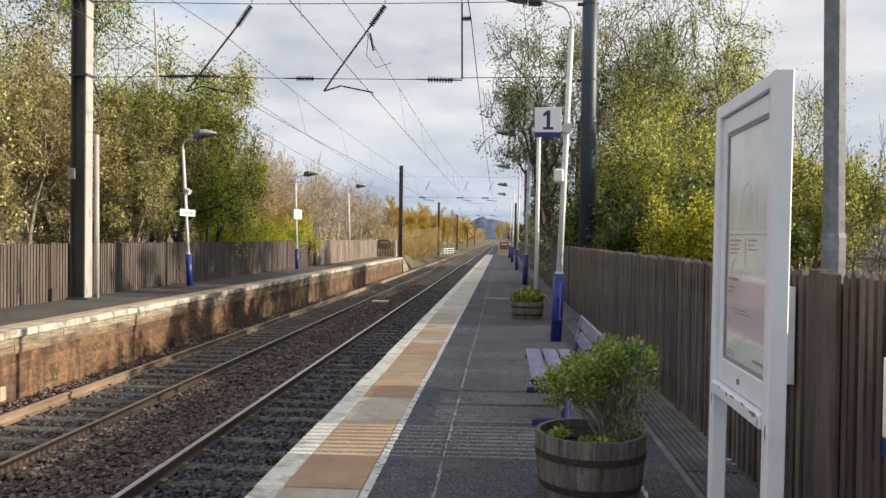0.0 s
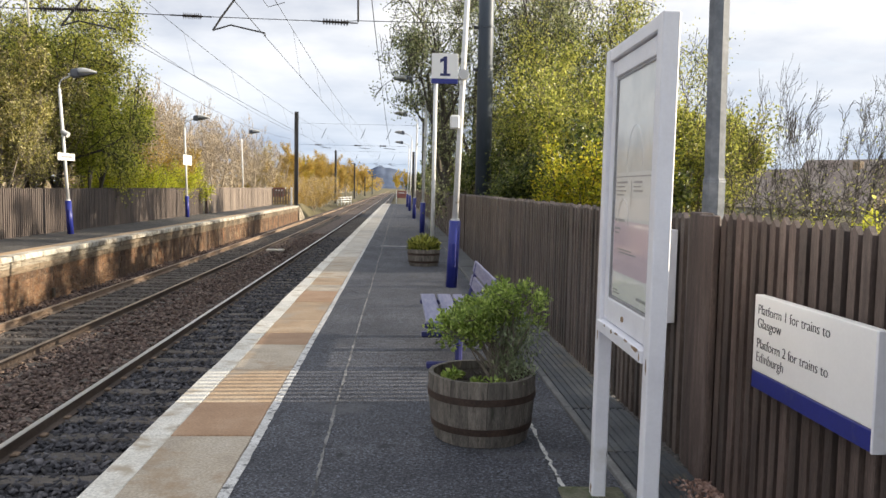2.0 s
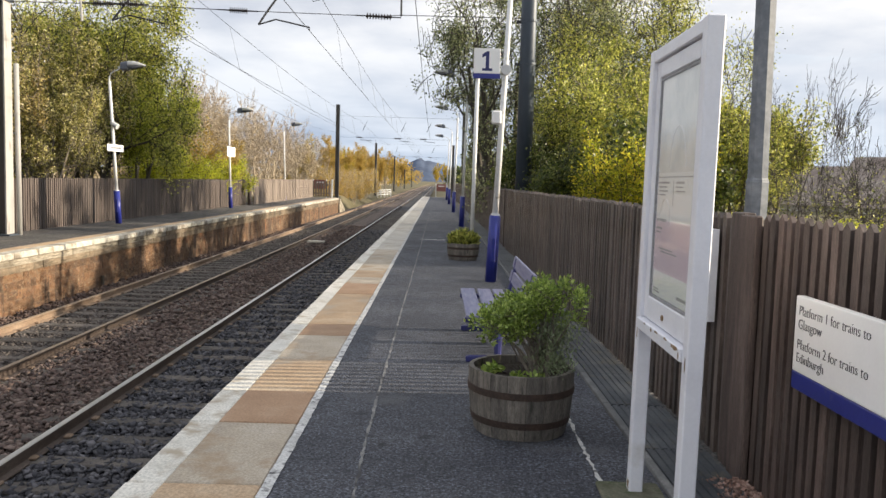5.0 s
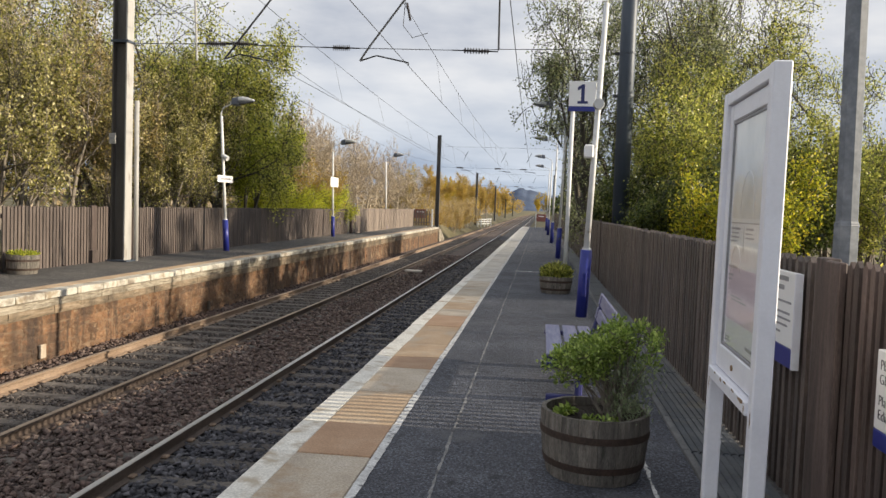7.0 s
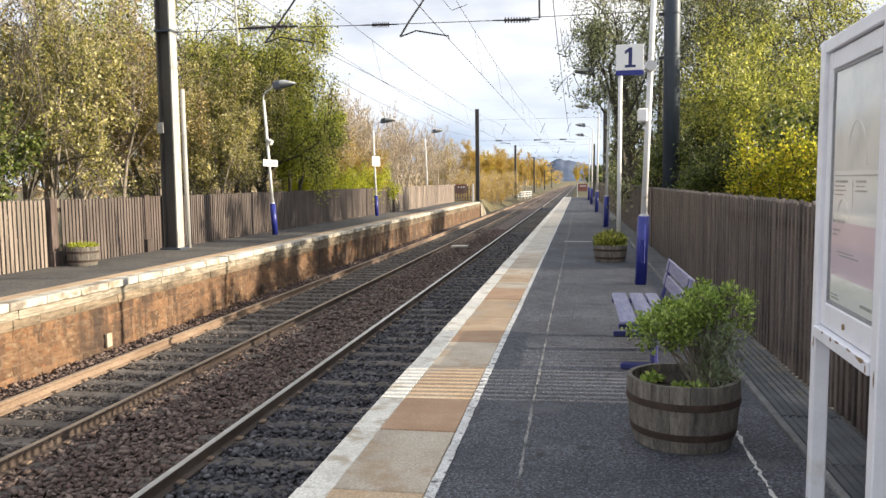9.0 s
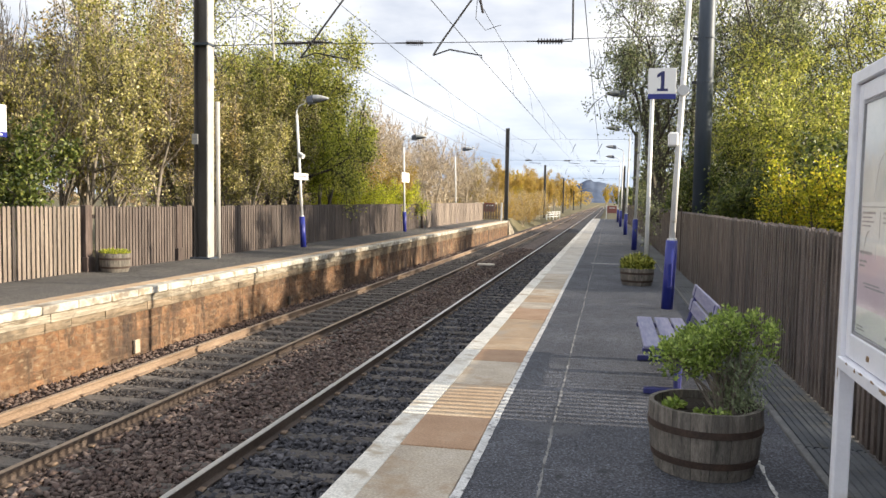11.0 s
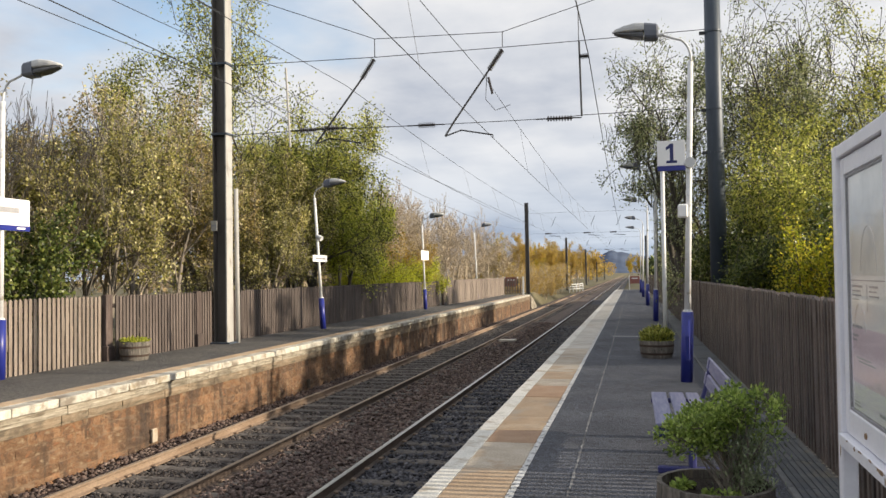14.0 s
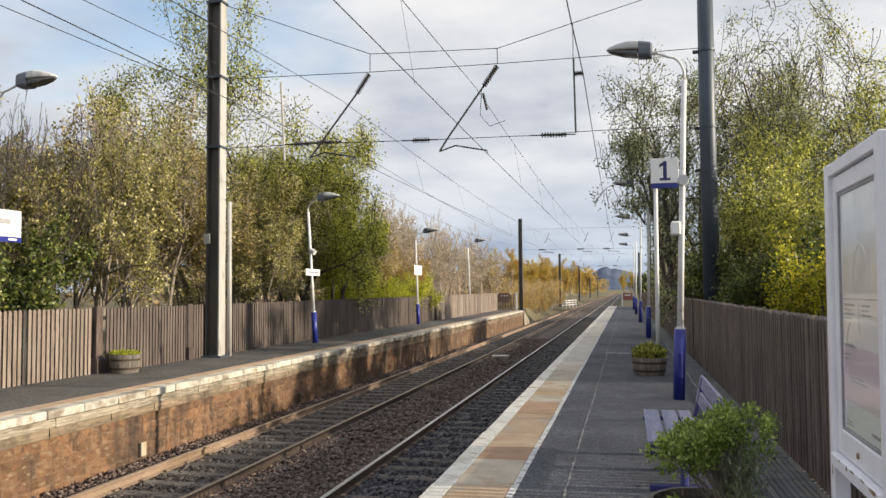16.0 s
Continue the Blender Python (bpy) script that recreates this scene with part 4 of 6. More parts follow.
for line, z in (("Platform 1 for trains to", 0.362), ("Glasgow", 0.297), ("Platform 2 for trains to", 0.200), ("Edinburgh", 0.135)):
    words(line, 0.068, M["ink"], sg, Matrix.Translation((-0.0235, 0.455, z)) @ FACE, bold=-0.0014)
for y in (-0.35, 0.35):
    part("bracket", box(0.022, 0.05, y - 0.03, y + 0.03, 0.1, 0.36), M["galvanised"], sg)

# notice further along the fence
nt = thing("notice_sign", "white notice with a blue band and small print on the fence", "sign", (1.71, 5.50, 0.83))
part("panel", box(-0.02, 0.02, -0.30, 0.30, 0.125, 0.60, 0.004), M["sign_white"], nt)
part("blue_band", box(-0.0205, 0.02, -0.30, 0.30, 0.0, 0.123, 0.003), M["blue"], nt, "royal blue lower band")
part("edge_strip", box(-0.026, 0.024, -0.315, -0.302, 0.0, 0.60, 0.003), M["white_paint"], nt)
for k, (z, l) in enumerate(((0.54, 0.42), (0.48, 0.34), (0.40, 0.5), (0.33, 0.48), (0.29, 0.5), (0.25, 0.44), (0.20, 0.3))):
    part("line_of_print", box(-0.0225, -0.0208, 0.26 - l, 0.26, z, z + (0.03 if k < 2 else 0.014)), M["ink_pale"], nt, "unreadable line of print")


# ---- half-barrel planters ----
def planter(label, at, r0, r1, h, n=18):
    t = thing("barrel_planter", label, "planter", at, group="barrel planters")
    def rad(z):
        return r0 + (r1 - r0) * z / h + 0.018 * math.sin(math.pi * z / h)
    half = math.pi / n
    bm = bmesh.new()
    rings = []
    for z in (0.0, h * 0.35, h * 0.7, h):
        r = rad(z)
        a = half * 0.975
        rings.append([bm.verts.new((rr * math.cos(s), rr * math.sin(s), z)) for rr, s in ((r, -a), (r * 1.004, 0), (r, a), (r - 0.028, a), (r - 0.028, -a))])
    for p, q in zip(rings, rings[1:]):
        for k in range(5):
            bm.faces.new((p[k], p[(k + 1) % 5], q[(k + 1) % 5], q[k]))
    bm.faces.new(rings[0])
    bm.faces.new(rings[-1])
    bmesh.ops.recalc_face_normals(bm, faces=bm.faces)
    me = bpy.data.meshes.new("stave")
    bm.to_mesh(me)
    bm.free()
    me.materials.append(M["barrel"])
    for k in range(n):
        piece("stave", me, t, (0, 0, random.uniform(0, 0.006)), 360 * k / n)
    for z, hh in ((h * 0.20, 0.045), (h * 0.66, 0.045)):
        bm = bmesh.new()
        prof = [(rad(z) + 0.001, z), (rad(z) + 0.006, z), (rad(z + hh) + 0.006, z + hh), (rad(z + hh) + 0.001, z + hh)]
        ring = [[bm.verts.new((r * math.cos(2 * math.pi * k / 40), r * math.sin(2 * math.pi * k / 40), zz)) for r, zz in prof] for k in range(40)]
        for k in range(40):
            a, b = ring[k], ring[(k + 1) % 40]
            for i in range(4):
                bm.faces.new((a[i], a[(i + 1) % 4], b[(i + 1) % 4], b[i]))
        part("hoop", bm, M["hoop"], t, "dark rusty iron hoop")
    bm = bmesh.new()
    bmesh.ops.create_circle(bm, cap_ends=True, cap_tris=True, segments=32, radius=rad(h * 0.88) - 0.03)
    bmesh.ops.subdivide_edges(bm, edges=bm.edges, cuts=3)
    for v in bm.verts:
        v.co.z = h * 0.88 + 0.02 * noise.noise(v.co * 9)
    part("soil", bm, M["soil"], t, "dark damp soil", True)
    return t


TUB = (0.535, 5.50, 0)
planter("weathered half-barrel planter with rusty hoops, holding a green shrub", TUB, 0.312, 0.36, 0.435)
planter("weathered half-barrel planter with low grassy plants beside a post", (0.50, 17.35, 0), 0.30, 0.345, 0.36)
planter("small half-barrel planter against the far platform fence", (-10.50, 15.4, ZF), 0.275, 0.31, 0.40)


def leaf_cloud(centres, normals, size, g, aspect=0.55, fold=0.25):
    """Pointed leaves of two triangles a side, one at each centre."""
    n = len(centres)
    d = normals + g.normal(0, 0.45, (n, 3))
    d /= np.linalg.norm(d, axis=1)[:, None] + 1e-9
    a = np.cross(d, g.normal(0, 1, (n, 3)))
    a /= np.linalg.norm(a, axis=1)[:, None] + 1e-9
    b = np.cross(d, a)
    s = size * g.uniform(0.6, 1.3, (n, 1))
    v = np.stack([centres, centres + d * s * 0.5 + a * s * aspect * 0.5 + b * s * fold * 0.4, centres + d * s, centres + d * s * 0.5 - a * s * aspect * 0.5 + b * s * fold * 0.4], 1)
    return v.reshape(-1, 3), np.arange(4 * n).reshape(n, 4)


def tub_shrub():
    g = np.random.default_rng(11)
    t = thing("shrub", "leafy green evergreen shrub with bare grey stems in the planter", "shrub", (TUB[0], TUB[1], 0.39))
    heads = []
    for k in range(40):
        base = Vector((g.uniform(0.06, 0.20), g.uniform(-0.12, 0.15), -0.02))
        x = g.uniform(-0.27, 0.40)
        top = 0.32 + 0.18 * ((x + 0.27) / 0.67) ** 0.45 + g.normal(0, 0.05) + (0.06 if 0.1 < x < 0.3 else 0)
        tip = Vector((x, g.uniform(-0.27, 0.27), top))
        mid = base.lerp(tip, 0.5) + Vector((g.normal(0.02, 0.02), g.normal(0, 0.03), 0.0))
        bm = rod([base, mid, tip], [0.009, 0.006, 0.003], 5)
        heads.append(np.array(tip))
        for _ in range(3):
            f = g.uniform(0.80, 1.0)
            q = np.array(mid.lerp(tip, f)) + g.normal(0, 0.055, 3)
            rod_into(bm, [mid.lerp(tip, f - 0.15), q], [0.004, 0.002], 4)
            if x < 0.12 or g.uniform() < 0.5:
                heads.append(q)
        part("stem", bm, M["bark_pale"], t, "thin bare grey-brown stem")
    cs, ns = [], []
    for h in heads:
        for _ in range(60):
            off = g.normal(0, 1, 3)
            off /= np.linalg.norm(off)
            cs.append(h + off * g.uniform(0.0, 0.058) + (0, 0, 0.01))
            ns.append(off + (0, 0, 0.5))
    v, f = leaf_cloud(np.array(cs), np.array(ns), 0.030, g, 0.55)
    finish("foliage", array_mesh("foliage", v, f), M["leaf_shrub"], t, "small bright green leaves in rosettes")
    # greyer sprig on the fence side and herbs at the rim
    cs, ns = [], []
    for k in range(1500):
        z = g.uniform(0.02, 0.40)
        c = np.array([0.20 + g.normal(0, 0.07 + 0.04 * z), g.normal(-0.05, 0.10), z])
        cs.append(c)
        ns.append(np.array([g.normal(0, 0.5), g.normal(0, 0.5), 1]))
    v, f = leaf_cloud(np.array(cs), np.array(ns), 0.035, g, 0.3)
    finish("lower_foliage", array_mesh("lower_foliage", v, f), M["leaf_sage"], t, "grey-green lower sprigs")
    t2 = thing("herb_plant", "low pale green herbs growing at the planter rim", "plant", (TUB[0], TUB[1], 0.39))
    cs, ns = [], []
    for cx, cy, num in ((-0.24, -0.10, 90), (-0.18, 0.05, 70), (-0.05, -0.22, 70), (0.05, -0.24, 60), (0.12, -0.2, 40)):
        for _ in range(num):
            o = g.normal(0, 1, 3)
            o[2] = abs(o[2])
            o /= np.linalg.norm(o)
            cs.append(np.array([cx, cy, 0.0]) + o * g.uniform(0.0, 0.05))
            ns.append(o)
    v, f = leaf_cloud(np.array(cs), np.array(ns), 0.04, g, 0.6)
    finish("foliage", array_mesh("foliage", v, f), M["leaf_shrub"], t2)


tub_shrub()


def low_plants(label, at, r, h, mat, seed, n=700):
    g = np.random.default_rng(seed)
    t = thing("bedding_plant", label, "plant", at)
    a, q = g.uniform(0, 6.28, n), np.sqrt(g.uniform(0, 1, n)) * r
    c = np.stack([q * np.cos(a), q * np.sin(a), g.uniform(-0.02, h, n) * (1 - 0.5 * q / r)], 1)
    d = np.stack([np.cos(a) * 0.7, np.sin(a) * 0.7, np.ones(n)], 1)
    v, f = leaf_cloud(c, d, 0.11, g, 0.22)
    finish("foliage", array_mesh("foliage", v, f), M[mat], t)


low_plants("yellow-green grassy plants filling the planter", (0.50, 17.35, 0.31), 0.31, 0.36, "leaf_moss", 21, 1100)
low_plants("small green and pale flowering plants in the far planter", (-10.50, 15.4, ZF + 0.35), 0.27, 0.09, "leaf_green", 22, 400)


# ---- bench ----
def bench():
    t = thing("bench", "faded blue slatted bench with dark blue steel supports", "bench", (0.2, 8.35, 0))
    for x, w in ((0.02, 0.16), (0.21, 0.15), (0.385, 0.13)):
        part("seat_slat", box(x, x + w, -0.95, 0.95, 0.425, 0.455, 0.008), M["bench_blue"], t)
    for z in (0.56, 0.72):
        bm = box(0.0, 0.03, -0.95, 0.95, 0, 0.13, 0.008)
        bmesh.ops.rotate(bm, cent=(0, 0, 0), matrix=Matrix.Rotation(radians(12), 3, "Y"), verts=bm.verts)
        bmesh.ops.translate(bm, vec=(0.575 + (z - 0.56) * 0.21, 0, z), verts=bm.verts)
        part("back_slat", bm, M["bench_blue"], t)
    for y in (-0.85, 0.72):
        s = part("support", rod([(0.33, y, 0.05), (0.33, y, 0.40)], 0.035, 8), M["bench_frame"], t)
        part("foot_bar", box(0.03, 0.70, y - 0.035, y + 0.035, 0, 0.06, 0.01), M["bench_frame"], t)
        part("seat_bearer", box(0.01, 0.56, y - 0.03, y + 0.03, 0.375, 0.423, 0.008), M["bench_frame"], t)
        part("back_bearer", rod([(0.54, y, 0.40), (0.60, y, 0.60), (0.645, y, 0.83)], 0.022, 8), M["bench_frame"], t)


bench()


# ---- lamps ----
def lamp_head(parent, at, side, k=1.0):
    """A wedge-shaped lantern on the end of the bracket, pointing along side (-1 or +1 in x)."""
    x, y, z = at

    def loft(rows):
        """Closed body through (reach, half width, low, high) sections with rounded corners."""
        bm, rings = bmesh.new(), []
        for px, w, lo, hi in rows:
            c, r = (lo + hi) / 2, (hi - lo) / 2
            ring = []
            for i in range(16):
                a = 2 * math.pi * i / 16
                ca, sa = math.cos(a), math.sin(a)
                ring.append(bm.verts.new((x + side * px * k, y + k * w * math.copysign(abs(ca) ** 0.5, ca), z + k * (c + 0.05 * px + r * math.copysign(abs(sa) ** 0.5, sa)))))
            rings.append(ring)
        for r, q in zip(rings, rings[1:]):
            for i in range(16):
                bm.faces.new((r[i], r[(i + 1) % 16], q[(i + 1) % 16], q[i]))
        bm.faces.new(rings[0])
        bm.faces.new(rings[-1])
        return bm

    head = part("canopy", loft([(0.22, 0.145, 0.02, 0.175), (0.36, 0.150, 0.02, 0.175), (0.54, 0.125, 0.022, 0.135), (0.68, 0.075, 0.025, 0.085), (0.73, 0.030, 0.030, 0.055)]), M["lamp_grey"], parent, "pale grey lantern canopy")
    part("bowl", loft([(0.23, 0.130, -0.085, 0.019), (0.42, 0.130, -0.065, 0.019), (0.60, 0.095, -0.025, 0.021), (0.70, 0.050, 0.005, 0.024)]), M["lamp_bowl"], head, "dark clear bowl under the lantern")
    part("gear_case", loft([(-0.01, 0.120, -0.09, 0.125), (0.02, 0.138, -0.105, 0.155), (0.216, 0.148, -0.105, 0.178)]), M["gear_case"], head, "dark blue-grey gear case")
    part("spigot", rod([(x - side * 0.10 * k, y, z - 0.02), (x + side * 0.01, y, z - 0.02)], 0.032, 10), M["lamp_grey"], head)


def street_lamp(at, top, reach, side, blue_h, label, group, lift=0.28, sleeve=0.095, pole=0.052):
    """Lamp post: a blue sleeve, a tapered white column that leans to 'top' (x offset, z) and a bracket."""
    t = thing("platform_lamp", label, "lamp post", at, group=group)
    tx, tz = top
    bx = tx * blue_h / tz
    bm = rod([(0, 0, 0), (bx, 0, blue_h)], sleeve, 16)
    part("sleeve", bm, M["blue"], t, "royal blue steel base sleeve", True)
    part("collar", rod([(bx * 0.99, 0, blue_h), (bx, 0, blue_h + 0.03)], sleeve * 0.8, 14), M["post_white"], t)
    mid = 0.93
    part("column", rod([(bx, 0, blue_h), (tx * 0.5, 0, tz * 0.5), (tx * mid, 0, tz * mid)], [pole, pole * 0.92, pole * 0.85], 12), M["post_white"], t, "white painted column", True)
    pts = [(tx * mid, 0, tz * mid)]
    for k in range(1, 9):
        a = math.pi / 2 * k / 8
        pts.append((tx + side * 0.22 * (1 - math.cos(a)), 0, tz * mid + (0.07 * tz) * math.sin(a)))
    pts.append((tx + side * (reach - 0.55), 0, tz + lift * 0.4))
    part("bracket", rod(pts, 0.021, 8), M["post_white"], t, "slender curved bracket arm", True)
    lamp_head(t, (tx + side * (reach - 0.55), 0, tz + lift * 0.4), side)
    part("inspection_door", box(bx * 0.5 - 0.035, bx * 0.5 + 0.035, -sleeve - 0.004, -sleeve + 0.02, 0.35, 0.75, 0.006), M["blue"], t)
    return t


lamp = street_lamp((0.86, 13.6, 0), (0.20, 5.60), 1.07, -1, 1.13, "white platform lamp post with a blue base and a round camera", "near platform lamps")
sp = part("loudspeaker", rod([(0.13, -0.13, 3.55), (0.13, -0.05, 3.55)], [0.085, 0.095], 20), M["lamp_grey"], lamp, "round grey loudspeaker")
part("speaker_bracket", box(0.07, 0.12, -0.09, 0.0, 3.47, 3.53), M["galvanised"], sp)
cc = part("camera_housing", box(-0.07, 0.08, -0.10, 0.10, 2.66, 2.88, 0.02), M["sign_white"], lamp, "small white box on the column")
for i, (x, y) in enumerate(((0.82, 30.0), (0.77, 43.8), (0.71, 58.5), (0.66, 71.0))):
    street_lamp((x, y, 0), (0.10, 5.5), 1.1, -1, 1.13, "white platform lamp post with a blue base", "near platform lamps")

l0 = street_lamp((-11.0 + 0.05, 12.1, ZF), (0.06, 5.35), 1.05, 1, 1.06, "white lamp post with a blue base and a station name board", "far platform lamps")
nb = part("name_board", box(0.075, 0.095, -1.0, 0.62, 2.66, 3.24, 0.006), M["sign_white"], l0, "white station name board with a blue band")
part("blue_band", box(0.0955, 0.099, -1.0, 0.62, 2.66, 2.755), M["blue"], nb, "royal blue lower band")
part("line_of_print", box(0.0955, 0.098, -0.75, 0.35, 2.98, 3.08), M["ink_pale"], nb, "unreadable station name")
part("line_of_print", box(0.0992, 0.102, 0.30, 0.50, 2.69, 2.725), M["sign_white"], nb, "unreadable small mark")
l1 = street_lamp((-10.07, 25.15, ZF), (-0.28, 4.72), 0.95, 1, 1.02, "white lamp post with a blue base and a small white plate", "far platform lamps")
pl = part("plate", box(-0.10, -0.08, -0.62, 0.62, 2.24, 2.46, 0.004), M["sign_white"], l1, "small white name plate")
part("line_of_print", box(-0.0795, -0.077, -0.4, 0.4, 2.32, 2.38), M["ink_pale"], pl, "unreadable line of print")
part("loudspeaker", rod([(-0.18, -0.06, 3.12), (0.02, -0.10, 3.0)], [0.07, 0.09], 12), M["lamp_grey"], l1)
l2 = street_lamp((-10.24, 39.3, ZF), (-0.12, 4.6), 1.0, 1, 1.02, "white lamp post with a blue base and a square white sign", "far platform lamps")
part("plate", box(0.0, 0.02, -0.75, 0.75, 2.50, 2.98, 0.004), M["sign_white"], l2, "square white sign")
street_lamp((-10.5, 54.6, ZF), (-0.15, 5.0), 1.1, 1, 0.3, "white lamp post at the end of the far platform", "far platform lamps")

# platform number sign
ps = thing("platform_number_sign", "white number sign with a blue band on a white pole", "sign", (0.70, 17.9, 0))
part("pole", rod([(0, 0, 0), (0.02, 0, 4.0)], 0.045, 12), M["post_white"], ps, "white painted pole", True)
pn = part("panel", box(-0.08, 0.50, -0.085, -0.055, 4.06, 4.60, 0.004), M["sign_white"], ps)
part("blue_band", box(-0.08, 0.50, -0.0855, -0.055, 3.95, 4.058, 0.003), M["blue"], ps, "royal blue lower band")
bm = bmesh.new()
bm.faces.new([bm.verts.new((0.21 + 0.40 * x, -0.0875, 4.115 + 0.42 * z)) for x, z in ((-0.26, 0), (0.30, 0), (0.30, 0.13), (0.115, 0.13), (0.115, 1), (-0.03, 1), (-0.27, 0.83), (-0.27, 0.67), (-0.075, 0.77), (-0.075, 0.13), (-0.26, 0.13))])
part("numeral", bm, M["navy"], ps, "dark blue figure one")

# tall poles behind the fence
pole = thing("overhead_line_mast", "tall dark blue-grey round steel mast behind the fence", "mast", (2.30, 22.5, -0.05))
part("shaft", rod([(0, 0, 0), (-0.02, 0, 6), (0.0, 0, 13)], [0.225, 0.215, 0.20], 24), M["dark_steel"], pole, "", True)
for z in (5.0, 6.15, 8.25, 10.1):
    part("clamp", rod([(-0.01, 0, z), (-0.01, 0, z + 0.05)], 0.232, 24), M["dark_steel"], pole)
    part("bracket", box(-0.36, -0.2, -0.04, 0.04, z - 0.03, z + 0.05), M["wire"], pole)
gp = thing("galvanised_pole", "mottled galvanised steel pole behind the dark picket fence", "pole", (2.02, 5.35, -0.05))
part("shaft", rod([(0, 0, 1.78), (-0.03, 0, 4), (-0.05, 0, 6.5)], [0.068, 0.067, 0.064], 8), M["galvanised"], gp)
part("base_section", rod([(0, 0, 0), (0, 0, 1.80)], 0.076, 8), M["galvanised"], gp)
part("collar", rod([(0, 0, 1.785), (0, 0, 1.815)], [0.079, 0.07], 8), M["galvanised"], gp)


# ---- overhead line ----
def h_mast(label, at, h, w, mat):
    t = thing("overhead_line_mast", label, "mast", at)
    # sunward flange keeps mat, the rest gets the colour darkened for shade
    for x, face in ((-w / 2, M["mast_shaded"]), (w / 2 - 0.04, mat)):
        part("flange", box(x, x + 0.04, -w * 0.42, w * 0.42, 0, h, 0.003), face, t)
    part("web", box(-w / 2 + 0.042, w / 2 - 0.042, -0.01, 0.01, 0, h), M["mast_shaded"], t, "web between the flanges, coloured dark for its shaded side")
    part("base_plate", box(-w * 0.8, w * 0.8, -w * 0.7, w * 0.7, -0.02, 0.04, 0.01), M["dark_steel"], t, "dark base plate with bolts")
    return t


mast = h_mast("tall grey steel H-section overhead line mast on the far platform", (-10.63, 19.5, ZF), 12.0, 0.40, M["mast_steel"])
for z in (5.6, 7.5, 9.55):
    part("clamp", box(-0.235, 0.235, -0.19, 0.19, z - 0.03, z + 0.03), M["dark_steel"], mast)
bx = part("number_plate", box(-0.24, -0.06, -0.21, -0.19, 3.0, 3.27, 0.004), M["mast_steel"], mast, "small pale plate")
part("bar", box(-0.22, -0.08, -0.214, -0.2105, 3.12, 3.16), M["ink_pale"], bx)
pp = thing("cable_pipe", "pale vertical cable pipe beside the mast", "pipe", (-10.34, 19.75, ZF))
part("pipe", rod([(0.0, 0, 0), (-0.03, 0, 4.15)], 0.06, 12), M["mast_steel"], pp, "", True)
part("bracket", box(-0.30, 0.0, -0.03, 0.03, 2.45, 2.50), M["mast_steel"], pp)
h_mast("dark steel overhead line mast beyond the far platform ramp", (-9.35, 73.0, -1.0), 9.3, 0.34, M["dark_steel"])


def span_at(x):
    """The y of the cross-span between the two masts."""
    return 19.5 + (x + 10.72) * (22.5 - 19.5) / (2.30 + 10.72)


def P3(x, z):
    return (x, span_at(x), z)


def ribbed(bm, a, b, r, n):
    """A ribbed insulator from a to b, turned as one body."""
    a, b = Vector(a), Vector(b)
    pts, rad = [a], [r * 0.4]
    for k in range(n):
        for f, q in ((0.25, 0.4), (0.34, 1.0), (0.66, 1.0), (0.75, 0.4)):
            pts.append(a.lerp(b, (k + f) / n))
            rad.append(r * q)
    return rod_into(bm, pts + [b], rad + [r * 0.4], 10)


